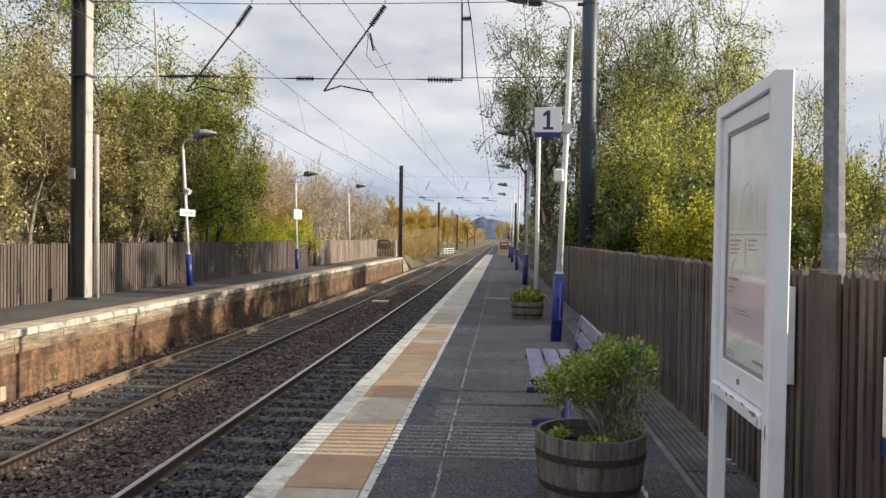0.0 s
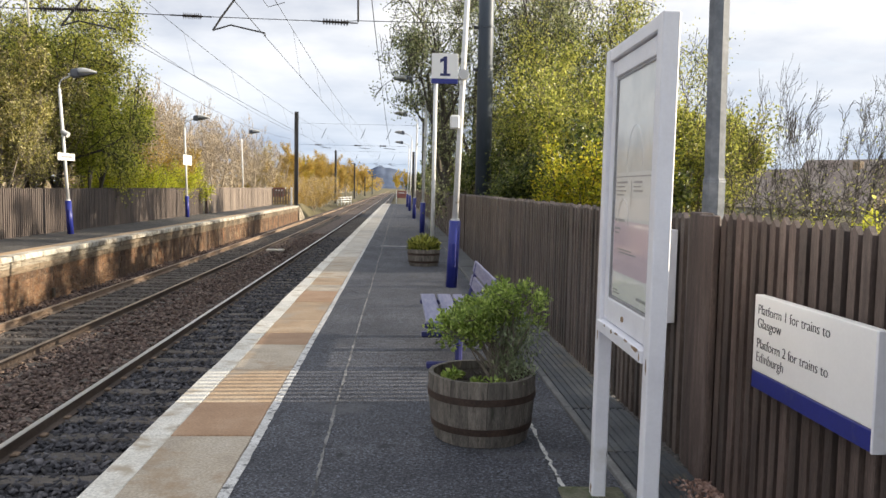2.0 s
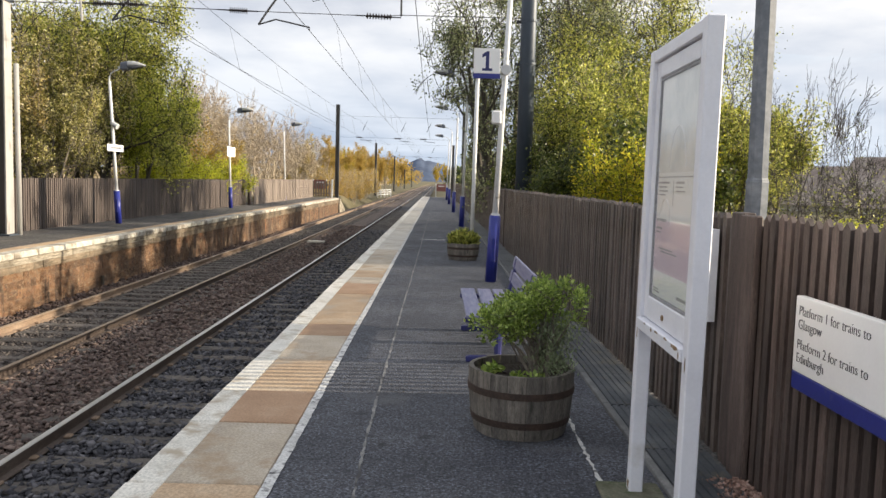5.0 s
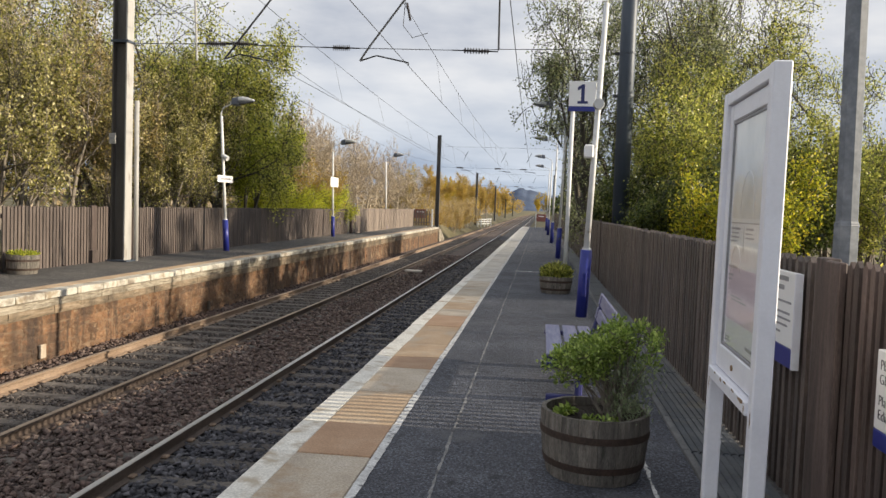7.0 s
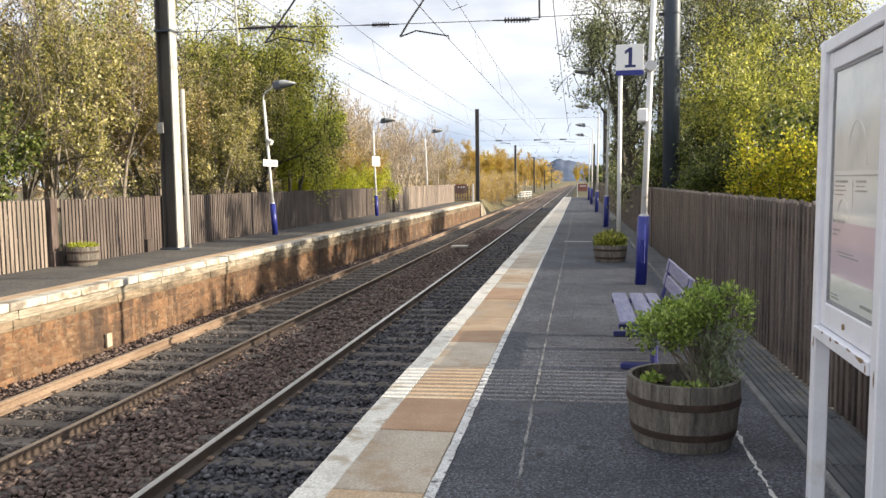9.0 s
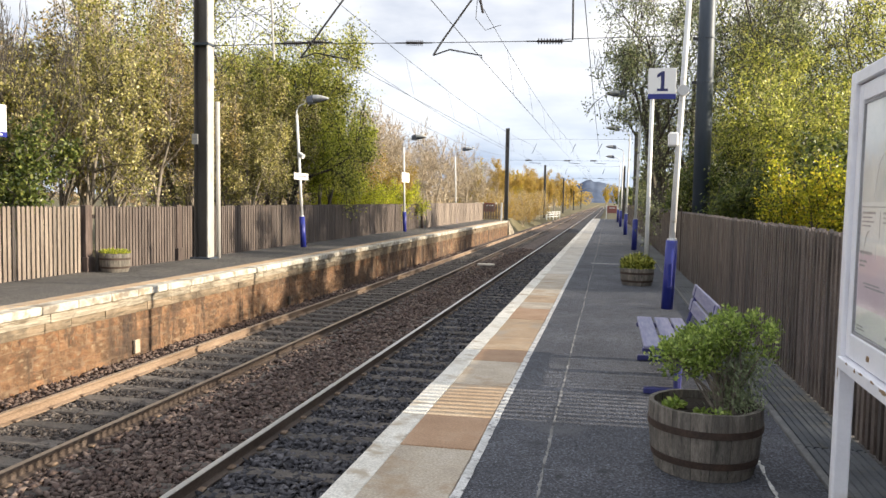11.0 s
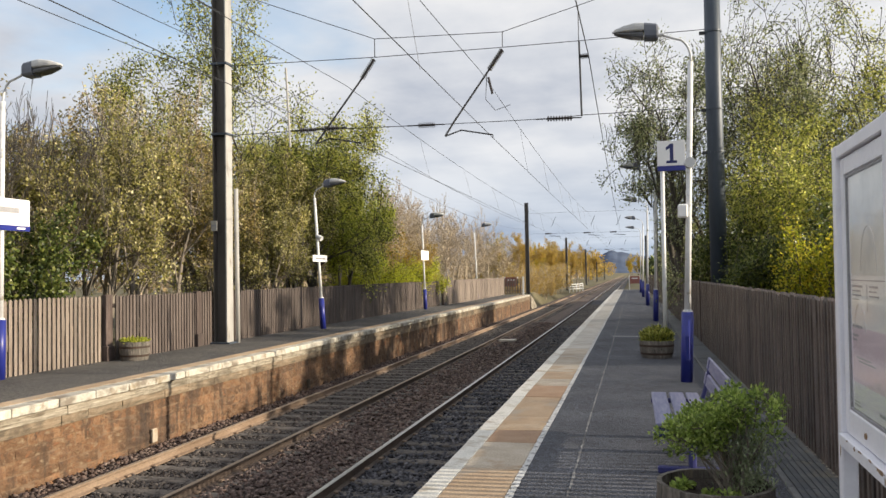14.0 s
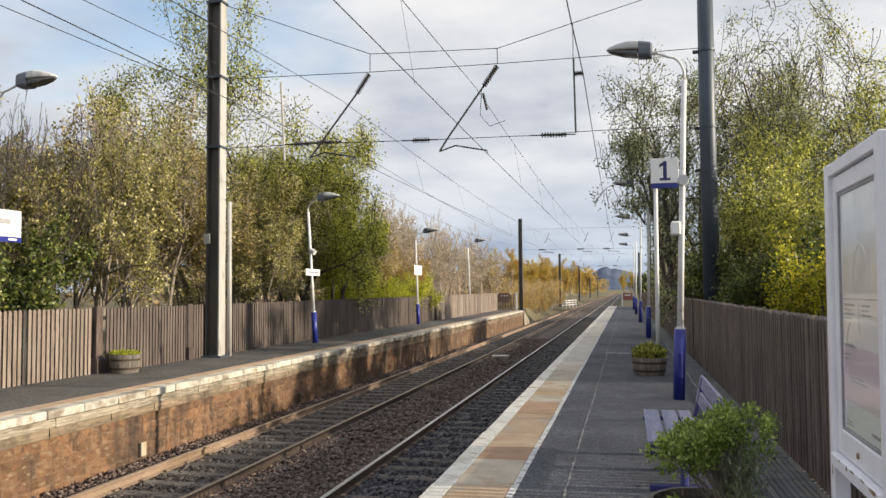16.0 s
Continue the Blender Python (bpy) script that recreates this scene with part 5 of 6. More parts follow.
def cross_span():
    t = thing("overhead_cross_span", "overhead cross-span wires with ribbed insulators between two masts", "overhead line", (0, 0, 0))
    W = M["wire"]
    for pts in ([(-10.5, 9.6), (-6.6, 8.2), (-3.24, 8.33), (-1.24, 9.01), (2.1, 10.15)], [(-10.5, 7.53), (-6.61, 7.70), (-3.23, 7.91), (-1.22, 8.05), (2.1, 8.3)], [(-10.5, 5.64), (-8.3, 5.75), (-5.3, 5.83), (-1.76, 5.96), (-1.2, 6.03), (2.1, 6.2)]):
        part("span_wire", rod([P3(*p) for p in pts], 0.010, 6), W, t)
    for x, z0, z1 in ((-6.6, 7.70, 8.2), (-3.235, 7.91, 8.33), (-1.23, 8.05, 9.01)):
        part("hanger", rod([P3(x, z0), P3(x, z1)], 0.012, 6), W, t)
    part("insulator", ribbed(bmesh.new(), P3(-3.24, 7.85), P3(-3.60, 7.30), 0.075, 10), M["insulator"], t, "dark ribbed insulator")
    part("insulator", ribbed(bmesh.new(), P3(-6.62, 7.65), P3(-6.95, 7.12), 0.075, 10), M["insulator"], t, "dark ribbed insulator")
    part("push_off_arm", rod([P3(-3.60, 7.30), P3(-4.55, 5.9), P3(-4.78, 5.52)], 0.026, 8), W, t)
    part("push_off_arm", rod([P3(-6.95, 7.12), P3(-8.0, 5.62), P3(-8.18, 5.37)], 0.026, 8), W, t)
    part("registration_arm", rod([P3(-4.78, 5.52), P3(-4.36, 5.68), P3(-3.53, 5.54), P3(-3.53, 5.47)], 0.02, 8), W, t)
    part("registration_arm", rod([P3(-8.18, 5.37), P3(-7.8, 5.52), P3(-6.99, 5.38), P3(-6.99, 5.31)], 0.02, 8), W, t)
    for x0, x1, z in ((-8.55, -8.2, 5.75), (-7.95, -7.65, 5.79), (-5.42, -5.1, 5.83), (-2.05, -1.5, 5.95)):
        part("insulator", ribbed(bmesh.new(), P3(x0 - 0.06, z - 0.004), P3(x1 + 0.06, z + 0.008), 0.075, 9), M["insulator"], t, "dark ribbed insulator")
        part("span_rod", rod([P3(x0 - 0.35, z - 0.012), P3(x1 + 0.30, z + 0.016)], 0.018, 6), W, t)
    part("drop_tube", rod([P3(-1.22, 8.05), P3(-1.19, 6.0)], 0.026, 8), W, t)
    part("insulator", ribbed(bmesh.new(), P3(-1.21, 7.62), P3(-0.98, 7.64), 0.07, 6), M["insulator"], t, "dark ribbed insulator")
    part("jumper", rod([P3(-3.66, 7.2), P3(-3.70, 6.5), P3(-3.45, 6.2), P3(-3.05, 6.35)], 0.009, 5), W, t)
    part("tail", rod([P3(-3.62, 7.1), P3(-3.52, 6.65)], 0.035, 6), M["insulator"], t)
    return t


cross_span()
st = thing("steadying_rod", "pale vertical rod hung from the cross-span", "overhead line", (0, 0, 0))
part("rod", rod([P3(-8.95, 7.45), P3(-8.85, 5.3)], 0.03, 8), M["mast_steel"], st)


def wire(label, pts, r=0.0095):
    t = thing("overhead_wire", label, "overhead wire", (0, 0, 0), group="overhead wires")
    part("wire", rod(pts, r, 5), M["wire"], t)
    return t


def sagging(x0, z0, y0, x1, z1, y1, sag, n=14):
    return [(x0 + (x1 - x0) * k / n, y0 + (y1 - y0) * k / n, z0 + (z1 - z0) * k / n - sag * 4 * (k / n) * (1 - k / n)) for k in range(n + 1)]


def catenary(xc, xm, zc, zm, label):
    """Contact wire and messenger with droppers, from behind the camera to the distance."""
    y0 = span_at(xc)
    for a, b in ((y0 - 52, y0), (y0, 74.0), (74.0, 128.0), (128, 185)):
        t = wire("thin dark contact wire over " + label, [(xc, a, zc), (xc + 0.15 * (a < y0), (a + b) / 2, zc - 0.03), (xc, b, zc)], 0.0085)
        pts = sagging(xm, zm, a, xm, zm, b, 0.42)
        part("messenger_wire", rod(pts, 0.008, 5), M["wire"], t)
        for k in range(2, 13, 2):
            p = pts[k]
            part("dropper", rod([(p[0], p[1], p[2]), (xc + (xm - xc) * 0.1, p[1], zc)], 0.004, 4), M["wire"], t)


catenary(-3.53, -3.82, 5.46, 7.27, "the near track")
catenary(-6.99, -7.39, 5.30, 6.96, "the far track")
wire("dark feeder wire along the near platform edge", sagging(-0.98, 10.5, 21.8 - 52, -0.98, 7.66, 21.8, 1.3) + sagging(-0.98, 7.66, 21.8, -1.0, 5.6, 74, 0.35)[1:], 0.014)
wire("thin wire on the mast at the back of the far platform", sagging(-10.5, 8.9, -32, -10.5, 8.9, 19.5, 0.6), 0.012)
wire("thin wire on the mast at the back of the far platform", sagging(-10.3, 7.9, -32, -10.5, 7.9, 19.5, 0.6) + sagging(-10.5, 7.9, 19.5, -9.3, 6.3, 73, 0.45)[1:], 0.009)
wire("thin wire on the mast at the back of the far platform", sagging(-10.3, 7.05, -32, -10.5, 7.05, 19.5, 0.5) + sagging(-10.5, 7.05, 19.5, -9.3, 5.8, 73, 0.9)[1:], 0.009)


def far_span(y, x0, x1, h):
    t = thing("overhead_cross_span", "distant overhead cross-span with dark insulators", "overhead line", (0, y, 0), group="far cross-spans")
    for z in (5.4, 7.3):
        part("span_wire", rod([(x0, 0, z), (x1, 0, z)], 0.008, 5), M["wire"], t)
    for x in (-3.3, -6.8, -1.0):
        part("arm", rod([(x + 0.1, 0, 6.9), (x - 0.30, 0, 6.0)], 0.022, 5), M["wire"], t)
        part("registration_arm", rod([(x - 0.5, 0, 5.2), (x + 0.5, 0, 5.12)], 0.022, 5), M["wire"], t)
        part("insulator", ribbed(bmesh.new(), (x - 0.9, 0, 5.4), (x - 0.3, 0, 5.4), 0.09, 4), M["insulator"], t)


far_span(73.0, -9.3, 1.9, 8)
far_span(128.0, -10.0, 1.9, 8)
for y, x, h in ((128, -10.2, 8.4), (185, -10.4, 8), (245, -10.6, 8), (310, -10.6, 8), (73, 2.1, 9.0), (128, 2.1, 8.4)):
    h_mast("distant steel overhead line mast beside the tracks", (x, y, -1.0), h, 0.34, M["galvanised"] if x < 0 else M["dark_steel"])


# ---- trees ----
def tree_shape(g, height, radius, stems, levels, lean=0.0, low=0.25, wild=0.16, kids=(1, 2), rise=0.05, fork=(0.45, 1.0), splay=0.18):
    """Branches as rows of (from, to, radii) and the twig segments that bear leaves."""
    segs, twigs = [], []
    for s in range(stems):
        a = 2 * math.pi * s / stems + g.uniform(0, 1)
        out = (splay if stems > 1 else 0.04) + abs(g.normal(0, 0.10 if stems > 1 else 0.03))
        base = np.array([math.cos(a) * 0.05 * stems, math.sin(a) * 0.05 * stems, -0.1])
        d0 = np.array([math.cos(a) * out + lean, math.sin(a) * out, 1.0])
        stack = [(base, d0 / np.linalg.norm(d0), 1.0 if stems == 1 else g.uniform(0.75, 1.1), 0.055 if stems == 1 else 0.035, 0)]
        while stack:
            p, d, l, r, lev = stack.pop()
            n = 4 if lev == 0 else 3
            for k in range(n):
                d = d + g.normal(0, wild * (0.5 if lev == 0 else 1), 3) + np.array([0, 0, rise if lev else 0.05])
                d /= np.linalg.norm(d)
                q = p + d * l / n
                r2 = r * 0.80
                segs.append((p, q, r, r2, lev))
                if lev >= levels - 1:
                    twigs.append((p, q))
                if lev < levels and (lev > 0 or (k + 1) / n > low):
                    for _ in range(int(g.integers(kids[0], kids[1] + 1))):
                        e = np.cross(d, g.normal(0, 1, 3))
                        e /= np.linalg.norm(e) + 1e-9
                        ang = g.uniform(*fork)
                        c = d * math.cos(ang) + e * math.sin(ang)
                        stack.append((q, c, l * g.uniform(0.42, 0.68), r2 * 0.58, lev + 1))
                p, r = q, r2
    a = np.array([s[0] for s in segs])
    b = np.array([s[1] for s in segs])
    rad = np.array([[s[2], s[3]] for s in segs])
    ta, tb = np.array([t[0] for t in twigs]), np.array([t[1] for t in twigs])
    top, wide = b[:, 2].max(), np.percentile(np.hypot(b[:, 0], b[:, 1]), 95)
    k = np.array([radius / wide, radius / wide, height / top])
    sway = tb[:, :2].mean(0) / tb[:, 2].mean() - np.array([lean, 0])

    def settle(p):
        """Stands the crown over its root and draws long shoots in."""
        q = p.copy()
        q[:, :2] -= sway * p[:, 2:]
        q = q * k
        r = np.hypot(q[:, 0], q[:, 1]) + 1e-9
        q[:, :2] *= (np.where(r > 0.85 * radius, 0.85 * radius + 0.3 * radius * np.tanh((r - 0.85 * radius) / radius), r) / r)[:, None]
        return q

    return settle(a), settle(b), rad * height / top * 0.8, settle(ta), settle(tb)


def tubes(a, b, rad, thin=0.010):
    """Three-sided bars for all branches at once."""
    d = b - a
    d /= np.linalg.norm(d, axis=1)[:, None] + 1e-9
    u = np.cross(d, np.array([0.31, 0.57, 0.76]))
    u /= np.linalg.norm(u, axis=1)[:, None] + 1e-9
    w = np.cross(d, u)
    rad = np.maximum(rad, thin)
    vs = []
    for end, rr in ((a, rad[:, :1]), (b, rad[:, 1:])):
        for k in range(3):
            t = 2 * math.pi * k / 3
            vs.append(end + rr * (math.cos(t) * u + math.sin(t) * w))
    v = np.stack(vs, 1)
    o = 6 * np.arange(len(a))[:, None, None]
    f = np.array([(0, 1, 4, 3), (1, 2, 5, 4), (2, 0, 3, 5)])[None] + o
    return v.reshape(-1, 3), f.reshape(-1, 4)


def make_tree(name, label, category, seed, height, radius, stems, levels, leaf_mat, n_leaves, size, bark="bark", spread=0.22, droop=0.2, bare_top=0.0, thin=0.011, slim=1.0, clear=None, low_bare=0.0, **kw):
    g = np.random.default_rng(seed)
    t = thing(name, label, category)
    a, b, rad, ta, tb = tree_shape(g, height, radius, stems, levels, **kw)
    if clear:
        keep = (b[:, 0] > clear[0]) | (b[:, 2] > clear[1])
        a, b, rad = a[keep], b[keep], rad[keep]
        keep = (tb[:, 0] > clear[0]) | (tb[:, 2] > clear[1])
        ta, tb = ta[keep], tb[keep]
    v, f = tubes(a, b, rad * slim, thin)
    finish("trunk", array_mesh("trunk", v, f), M[bark], t, "branching trunk and twigs")
    if n_leaves:
        wgt = np.ones(len(ta))
        if bare_top:
            wgt = np.clip(1.2 - bare_top * (tb[:, 2] / height) ** 3, 0.03, 1)
        if low_bare:
            wgt *= np.clip((tb[:, 2] / height - 0.08) / low_bare, 0.12, 1)
        wgt *= g.uniform(0.1, 1.0, len(ta)) ** 2
        i = g.choice(len(ta), n_leaves, p=wgt / wgt.sum())
        u = g.uniform(0, 1, (n_leaves, 1))
        c = ta[i] + (tb[i] - ta[i]) * u + g.normal(0, spread, (n_leaves, 3))
        d = g.normal(0, 1, (n_leaves, 3)) - np.array([0, 0, droop])
        v, f = leaf_cloud(c, d, size, g, 0.6)
        finish("crown", array_mesh("crown", v, f), M[leaf_mat], t, "")
    return t


def plant(src, spots):
    """The first spot takes the thing itself, the others copies: (x, y, z, turn, scale)."""
    made = []
    for k, (x, y, z, turn, s) in enumerate(spots):
        m = pose(x, y, z, 0, 0, turn)
        if k == 0:
            src.matrix_basis = m
            src.scale = (s, s, s)
        else:
            c = copy_thing(src, m)
            c.scale = (s, s, s)
            made.append(c)
    return made


# far side, from near to distant
thicket = make_tree("tree", "tangled olive-brown autumn tree with many thin stems behind the fence", "tree", 31, 7.2, 2.9, 7, 4, "leaf_olive", 38000, 0.082, "bark_pale", 0.10, thin=0.008, low_bare=0.5)
plant(thicket, [(-14.0, 18.5, 0, 0, 1.05), (-15.5, 13.0, 0, 130, 0.98), (-14.2, 29.5, 0, 250, 1.05), (-13.4, 25.8, 0, 100, 0.9)])
thicket2 = make_tree("tree", "brown-leaved autumn tree with dense thin branches behind the fence", "tree", 37, 7.8, 3.0, 6, 4, "leaf_brown", 30000, 0.082, "bark_pale", 0.10, thin=0.008, low_bare=0.4)
plant(thicket2, [(-14.6, 23.2, 0, 0, 1.06), (-17.0, 17.5, 0, 200, 1.12), (-18.5, 11.0, 0, 90, 1.0), (-16.0, 34.0, 0, 310, 0.95)])
tall = make_tree("tree", "tall airy tree with sparse grey-green leaves and dark limbs", "tree", 43, 13.8, 6.4, 8, 4, "leaf_moss", 125000, 0.100, "bark", 0.27, thin=0.011, kids=(1, 2), wild=0.2, rise=0.0, fork=(0.5, 1.15), low=0.3, splay=0.30)
plant(tall, [(-16.4, 32.5, 0, 40, 1.05)])
twiggy = make_tree("bare_tree", "leafless pale brown tree with fine upright twigs", "tree", 47, 7.2, 2.8, 5, 4, "leaf_fawn", 2500, 0.07, "twig_brown", 0.15, wild=0.15, kids=(1, 2), thin=0.012)
plant(twiggy, [(-13.6, 45.0, 0, 0, 1.0), (-14.2, 50.0, 0, 70, 1.0), (-13.4, 56.0, 0, 150, 0.98), (-13.8, 62.5, 0, 220, 1.0), (-13.2, 70.0, 0, 300, 0.98), (-13.4, 79.0, -0.5, 30, 1.0), (-19, 13.5, 0, 10, 0.92), (-16.5, 52, 0, 190, 1.15), (-16.8, 23.0, 0, 260, 1.2), (-15.6, 47.5, 0, 40, 1.1), (-16.4, 59, 0, 280, 1.15)])
lime = make_tree("tree", "rounded tree with fresh yellow-green leaves beyond the fence", "tree", 53, 7.2, 3.0, 4, 3, "leaf_green", 34000, 0.09, "bark", 0.15)
plant(lime, [(-13.4, 34.2, 0, 0, 1.0), (-14.2, 38.0, 0, 120, 0.92)])
low_lime = make_tree("bush", "bright yellow-green bush showing over the fence", "bush", 59, 3.0, 2.2, 8, 2, "leaf_lime", 15000, 0.08, "bark", 0.12)
plant(low_lime, [(-12.6, 36.6, 0, 0, 1.0), (-12.5, 40.6, 0, 80, 0.95), (-11.9, 43.2, 0, 160, 1.0), (6.1, 10.6, 0, 200, 0.5)])
ivy_bush = make_tree("bush", "dense dark green evergreen bush behind the far fence", "bush", 61, 3.4, 1.9, 8, 2, "leaf_ivy", 16000, 0.1, "bark", 0.12)
plant(ivy_bush, [(-13.0, 14.4, 0, 0, 1.0), (-12.9, 11.2, 0, 140, 0.95), (3.4, 21.5, 0, 60, 0.85), (3.6, 26.0, 0, 200, 1.1), (5.2, 19.6, 0, 20, 1.05)])
orange = make_tree("bush", "orange-brown autumn bush beyond the far fence", "bush", 67, 4.6, 2.0, 6, 3, "leaf_gold", 9000, 0.1, "twig_brown", 0.13)
plant(orange, [(-12.5, 43.0, 0, 0, 1.0)])
larch = make_tree("tree", "golden yellow autumn tree beside the line", "tree", 71, 8.0, 2.6, 2, 3, "leaf_gold", 9500, 0.15, "bark_pale", 0.16)
plant(larch, [(-13.0, 98, -1, 0, 1.0), (-14.5, 108, -1, 90, 1.05), (-12.6, 118, -1, 200, 0.95), (-13.5, 132, -1, 300, 1.1), (-12.8, 150, -1, 40, 1.1), (-13.2, 170, -1, 140, 1.2), (-13.5, 200, -1, 250, 1.25), (-13, 235, -1, 10, 1.3), (-13, 275, -1, 100, 1.3)])
yellow = make_tree("tree", "bright yellow birch-like tree beyond the platform end", "tree", 73, 7.6, 2.2, 3, 3, "leaf_yellow", 9000, 0.13, "bark_pale", 0.15)
plant(yellow, [(-15.5, 93, -1, 0, 1.05), (-12.2, 105, -1, 70, 0.8), (-15, 122, -1, 160, 1.1), (-14.5, 142, -1, 20, 1.1), (-1.0, 330, -1, 90, 1.4), (3.0, 360, -1, 200, 1.5)])
scrub = make_tree("bush", "straw-coloured bare scrub at the foot of the ramp", "bush", 79, 3.6, 1.9, 7, 3, "leaf_gold", 3500, 0.10, "twig_brown", 0.15, wild=0.1)
plant(scrub, [(-11.2, 75.5, -1, 0, 1.0), (-11.4, 80.0, -1, 120, 1.1), (-10.8, 85.5, -1, 220, 1.0), (-11.2, 91.0, -1, 300, 1.1), (-9.4, 83.0, -1, 60, 0.9), (-9.9, 95.0, -1, 150, 1.1), (-10.3, 104, -1, 20, 1.2), (-10.4, 114, -1, 200, 1.2)])

# near side
ivy_tree = make_tree("tree", "tall ivy-clad tree with dark grey-green leaves beside the fence", "tree", 83, 14.0, 5.2, 5, 4, "leaf_grey", 44000, 0.095, "bark", 0.17, thin=0.011, bare_top=0.3, lean=-0.03, low=0.2, clear=(-2.0, 4.6), wild=0.22, rise=0.0, splay=0.32)
plant(ivy_tree, [(3.1, 31.5, 0, 0, 1.0), (6.8, 46.0, 0, 140, 0.6)])
olive = make_tree("tree", "spreading tree with thin olive leaves and bare upper twigs", "tree", 89, 12.0, 4.4, 2, 4, "leaf_moss", 18000, 0.080, "bark", 0.20, thin=0.011, bare_top=1.0, wild=0.2, rise=0.02, kids=(1, 3))
plant(olive, [(6.6, 35.0, 0, 30, 1.0), (8.0, 48.0, 0, 170, 0.6)])
crown = make_tree("tree", "leaning tree with a yellow-green crown on bare branches", "tree", 97, 11.4, 4.6, 3, 4, "leaf_moss", 36000, 0.080, "bark", 0.24, thin=0.012, low=0.4, lean=0.03, kids=(1, 2), wild=0.22, rise=0.0, fork=(0.5, 1.2), splay=0.4)
plant(crown, [(7.4, 29.0, 0, 0, 1.0)])
willow = make_tree("tree", "low willow-like tree with yellow-green leaves and crooked limbs", "tree", 101, 6.4, 2.8, 4, 3, "leaf_moss", 28000, 0.085, "bark_pale", 0.16, wild=0.24)
plant(willow, [(4.9, 23.5, 0, 0, 0.98), (7.2, 21.0, 0, 140, 0.72)])
gold_bush = make_tree("bush", "golden yellow-green bush just behind the near fence", "bush", 103, 3.1, 1.5, 7, 2, "leaf_chartreuse", 22000, 0.072, "bark", 0.12)
plant(gold_bush, [(4.3, 17.2, 0, 0, 1.0)])
green_bush = make_tree("bush", "thin-stemmed yellow-green bush behind the picket fence", "bush", 107, 3.1, 1.2, 5, 3, "leaf_moss", 9000, 0.065, "bark_pale", 0.09, thin=0.006)
plant(green_bush, [(7.5, 21.0, 0, 0, 1.35), (8.4, 22.4, 0, 90, 1.4), (9.2, 22.8, 0, 200, 1.35)])
bare = make_tree("bare_tree", "small leafless dark-twigged tree behind a picket fence", "tree", 109, 5.2, 2.0, 4, 4, "leaf_moss", 300, 0.05, "bark", 0.10, thin=0.0045, slim=0.45, wild=0.13, kids=(1, 2), splay=0.3)
plant(bare, [(11.0, 19.5, 0, 0, 1.0), (9.0, 22.0, 0, 120, 0.95), (13.6, 19.0, 0, 220, 0.98), (17, 22, 0, 40, 0.95), (-14.6, 13.8, 0, 80, 1.3), (-16.2, 15.6, 0, 170, 1.5), (-13.4, 16.4, 0, 290, 1.25)])
weed = make_tree("bush", "straggling bush with scattered yellow leaves behind the fence", "bush", 113, 2.05, 1.4, 5, 3, "leaf_moss", 600, 0.045, "bark", 0.08, thin=0.004, slim=0.6, wild=0.2)
plant(weed, [(9.0, 15.6, 0, 0, 1.15), (10.8, 15.9, 0, 90, 1.15), (12.8, 16.4, 0, 180, 1.15), (3.4, 5.6, 0, 270, 0.83), (8.2, 16.2, 0, 30, 1.2), (14.5, 17.8, 0, 140, 1.3)])


# far woods on both horizons, too many to count
def woods(name, label, n, x_range, y_range, h_range, mat, seed):
    g = np.random.default_rng(seed)
    cs = []
    for _ in range(n):
        x, y, h = g.uniform(*x_range), g.uniform(*y_range), g.uniform(*h_range)
        k = 170
        a = g.normal(0, 1, (k, 3))
        a /= np.linalg.norm(a, axis=1)[:, None]
        q = a * g.uniform(0.6, 1.0, (k, 1)) * np.array([h * 0.42, h * 0.42, h * 0.5]) + np.array([x, y, h * 0.5 - 1.0]) + g.normal(0, 0.3, (k, 3))
        cs.append(q)
    c = np.concatenate(cs)
    v, f = leaf_cloud(c, g.normal(0, 1, c.shape), 1.1, g, 0.7)
    tagged(finish(name, array_mesh(name, v, f), M[mat]), label, "woods", kind="stuff")


woods("far_woods", "distant brown autumn woods beyond the line", 110, (-160, -22), (60, 420), (6, 10), "leaf_fawn", 5)
woods("far_woods", "distant golden trees along the line", 34, (-40, -12), (220, 600), (8, 12), "leaf_gold", 6)
woods("far_woods", "distant olive trees and hedges beside the houses", 90, (14, 220), (75, 420), (4, 6.5), "leaf_olive", 7)
woods("far_woods", "dark evergreen trees along the near side of the line", 30, (4.8, 9), (52, 300), (4.5, 7.5), "leaf_ivy", 8)


# ---- distance ----
def far_hill():
    g = np.random.default_rng(9)
    xs = np.linspace(-300, 900, 241)
    keys_x = [-300, -170, -125, -98, -80, -64, -52, -42, -30, -4, 28, 200, 500, 900]
    keys_z = [10, 25, 35, 43, 54, 62, 63, 57, 59, 52, 45, 34, 26, 10]
    tops = [float(np.interp(x, keys_x, keys_z)) + 1.2 * noise.noise((x * 0.09, 4.1, 0)) for x in xs]
    verts = [(x, 2150, -4) for x in xs] + [(x, 2230, t * 0.55) for x, t in zip(xs, tops)] + [(x, 2290, t) for x, t in zip(xs, tops)] + [(x, 2420, -4) for x in xs]
    n = len(xs)
    faces = [(r * n + i, r * n + i + 1, (r + 1) * n + i + 1, (r + 1) * n + i) for r in range(3) for i in range(n - 1)]
    tagged(finish("backdrop_hill", array_mesh("backdrop_hill", verts, faces), M["hill"]), "distant hill with a rocky crown, tinted blue-grey for haze", "hill", kind="structure")


far_hill()


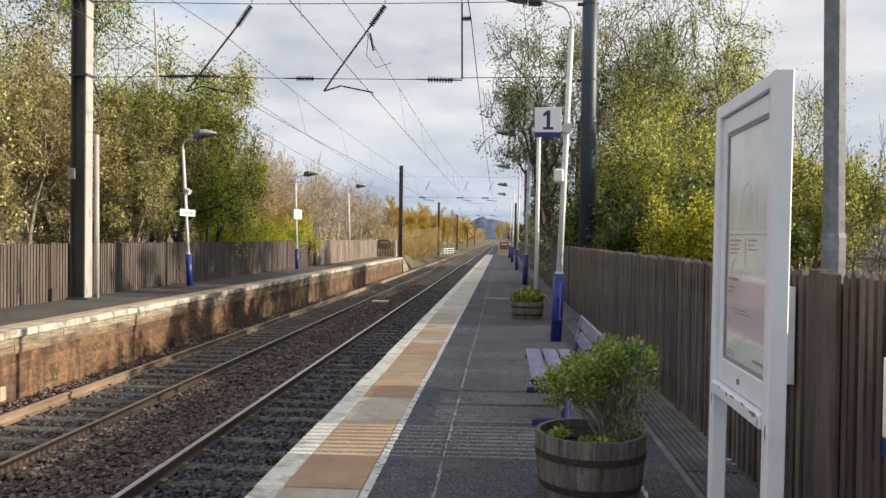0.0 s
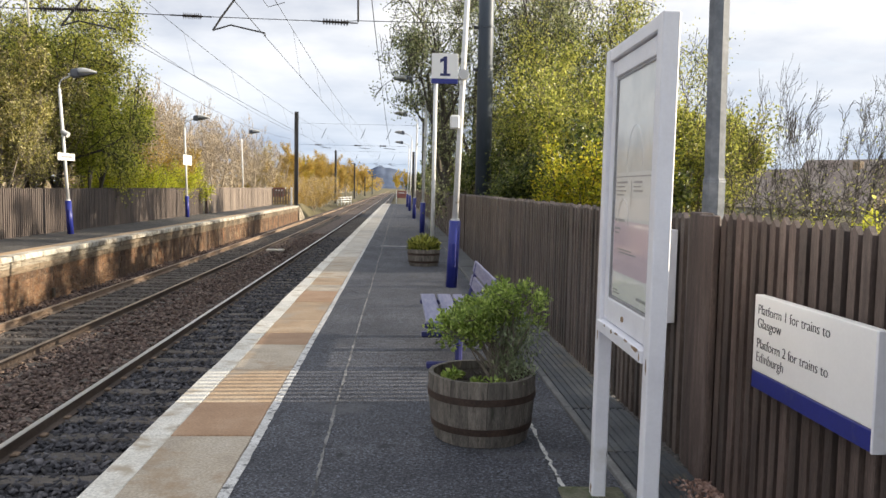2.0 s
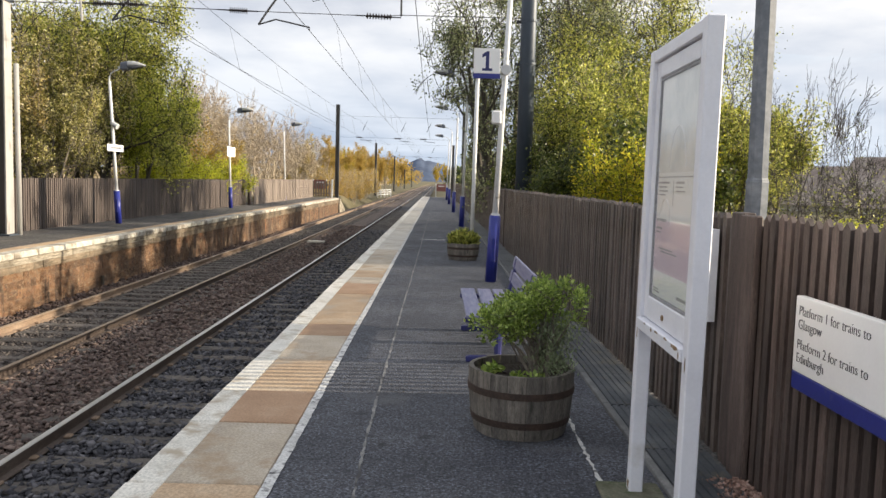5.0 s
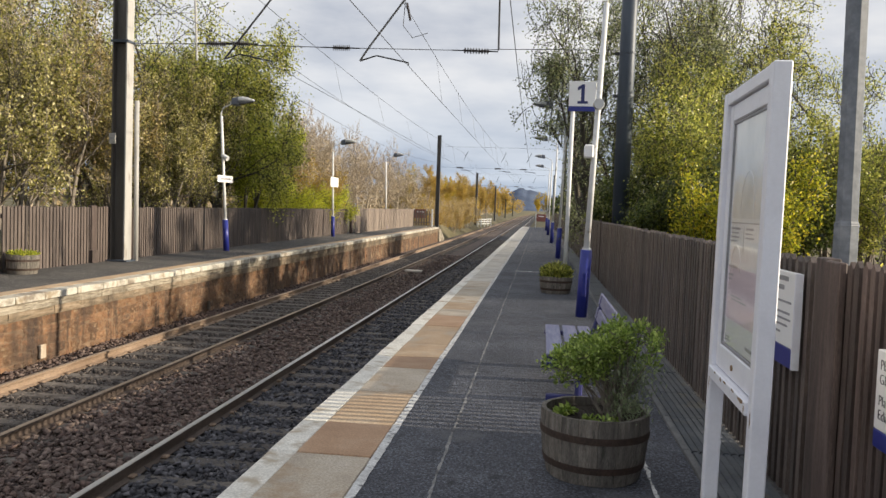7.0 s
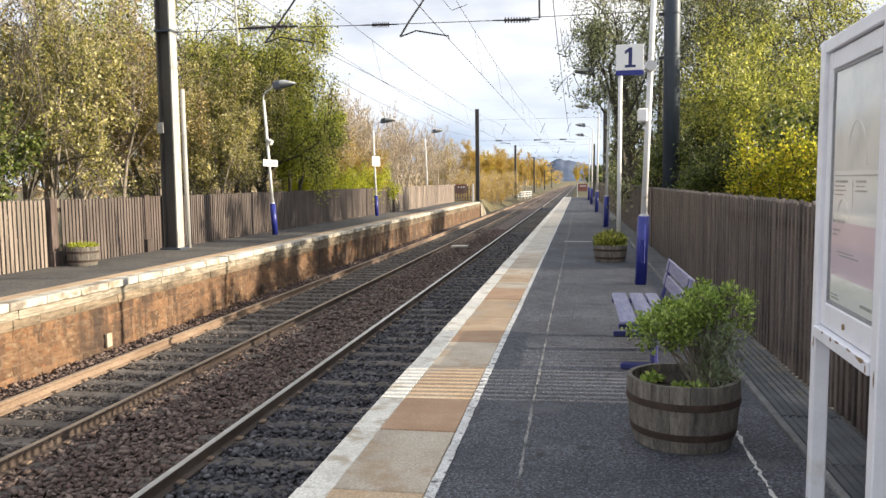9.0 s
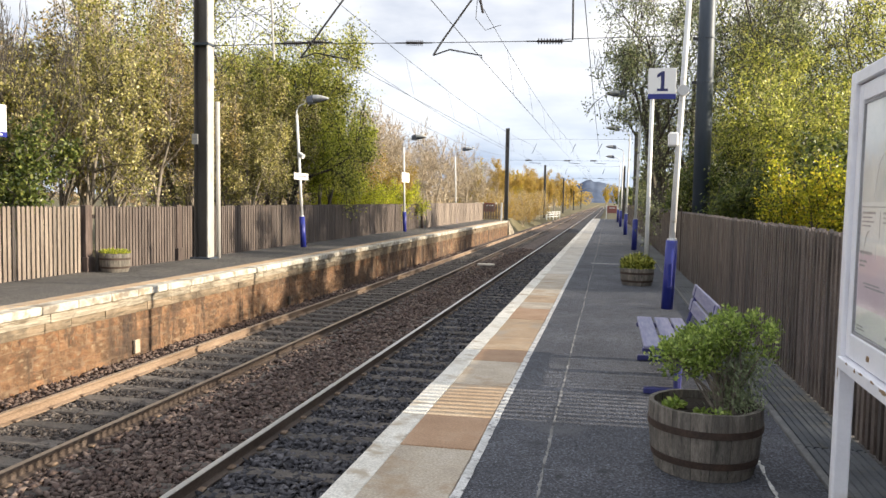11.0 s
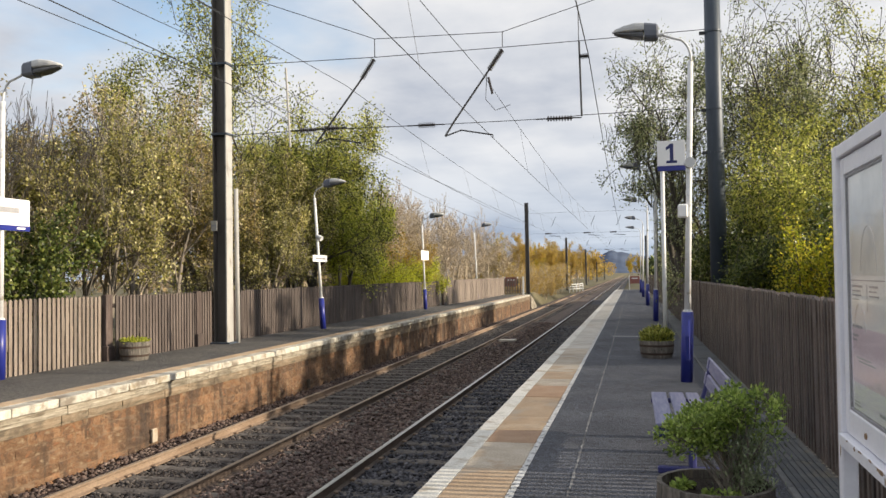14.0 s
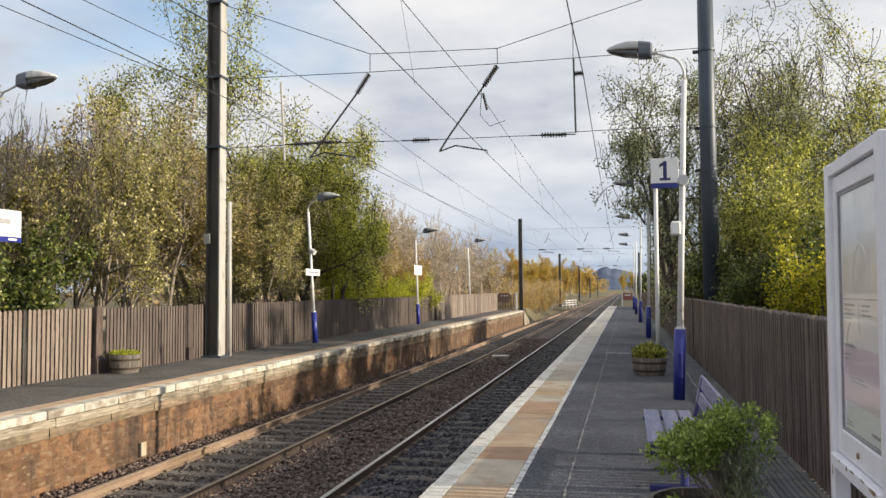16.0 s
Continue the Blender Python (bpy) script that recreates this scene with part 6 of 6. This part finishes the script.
def house(at, w, d, h, ridge, label, turn=0):
    t = thing("house", label, "house", at, turn)
    part("wall", box(-w / 2, w / 2, -d / 2, d / 2, 0, h), M["render_wall"], t)
    bm = profile_along_y([(-w / 2 - 0.4, h - 0.15), (w / 2 + 0.4, h - 0.15), (0, h + ridge)], -d / 2 - 0.3, d / 2 + 0.3)
    roof = part("roof", bm, M["roof_tile"], t, "brown tiled roof")
    part("chimney", box(-0.25, 0.25, -d / 4 - 0.3, -d / 4 + 0.3, h + ridge - 0.9, h + ridge + 0.5, 0.03), M["course"], roof)
    for y in (-d / 4, d / 4):
        win = part("window", box(-w / 2 - 0.03, -w / 2 + 0.02, y - 0.6, y + 0.6, h - 1.7, h - 0.5, 0.01), M["post_white"], t)
        part("pane", box(-w / 2 - 0.045, -w / 2 - 0.032, y - 0.5, y + 0.5, h - 1.6, h - 0.6), M["window_dark"], win)


house((33, 62, -2.2), 9, 14, 3.0, 3.0, "low house with a brown tiled roof behind the trees", 25)
house((41, 56, -2.4), 8, 10, 2.8, 2.6, "pale rendered house with a tiled roof behind the bare trees", -15)
house((47, 78, -1.0), 9, 12, 3.2, 3.2, "low house with a brown tiled roof further off", 40)

# end-of-platform gates, signs and white fence
for x, y, z, face in ((-10.0, 67.0, ZF - 0.02, 1), (0.2, 84.2, -0.1, 1)):
    t = thing("warning_sign", "red warning sign on posts at the platform end", "sign", (x, y, z))
    part("post", rod([(-0.55, 0, 0), (-0.55, 0, 1.5)], 0.04, 8), M["post_white"], t)
    part("post", rod([(0.55, 0, 0), (0.55, 0, 1.5)], 0.04, 8), M["post_white"], t)
    part("panel", box(-0.48, 0.48, -0.03, -0.005, 0.7, 1.45, 0.005), M["red"], t, "red panel")
    part("line_of_print", box(-0.3, 0.3, -0.036, -0.031, 1.18, 1.28), M["sign_white"], t, "unreadable line of print")
gate = thing("end_gate", "dark slatted gate closing the far platform end", "gate", (-9.95, 66.4, ZF - 0.02))
for k in range(9):
    part("slat", box(-1.0 + 0.22 * k, -0.88 + 0.22 * k, -0.015, 0.015, 0.06, 1.35), M["picket_far"], gate)
part("rail", box(-1.05, 0.98, 0.02, 0.05, 0.3, 0.38), M["picket_far"], gate)
part("rail", box(-1.05, 0.98, 0.02, 0.05, 1.0, 1.08), M["picket_far"], gate)
for x in (-1.1, 1.05):
    part("post", box(x - 0.07, x + 0.07, -0.07, 0.07, 0, 1.5, 0.01), M["post_white"], gate, "pale gate post")
wf = thing("white_railing", "white timber railing beside the tracks in the distance", "railing", (-8.9, 116.0, -1.02), -8)
for k in range(5):
    part("post", box(-0.05, 0.05, 2.4 * k - 0.05, 2.4 * k + 0.05, 0, 1.2), M["post_white"], wf)
for z in (0.45, 0.8, 1.12):
    part("rail", box(-0.03, 0.03, 0, 9.6, z - 0.05, z + 0.05), M["post_white"], wf)

# fallen leaves and grit at the fence foot
g = np.random.default_rng(17)
n = 2600
c = np.stack([1.74 - np.abs(g.normal(0, 0.09, n)), 4.6 - np.abs(g.normal(0, 1.1, n)), np.full(n, 0.012)], 1)
v, f = leaf_cloud(c, np.stack([g.normal(0, 1, n), g.normal(0, 1, n), g.uniform(0, 0.25, n)], 1), 0.028, g, 0.8)
tagged(finish("fallen_leaves", array_mesh("fallen_leaves", v, f), M["litter"]), "pinkish brown leaf litter and grit along the fence foot", "leaves", kind="stuff")
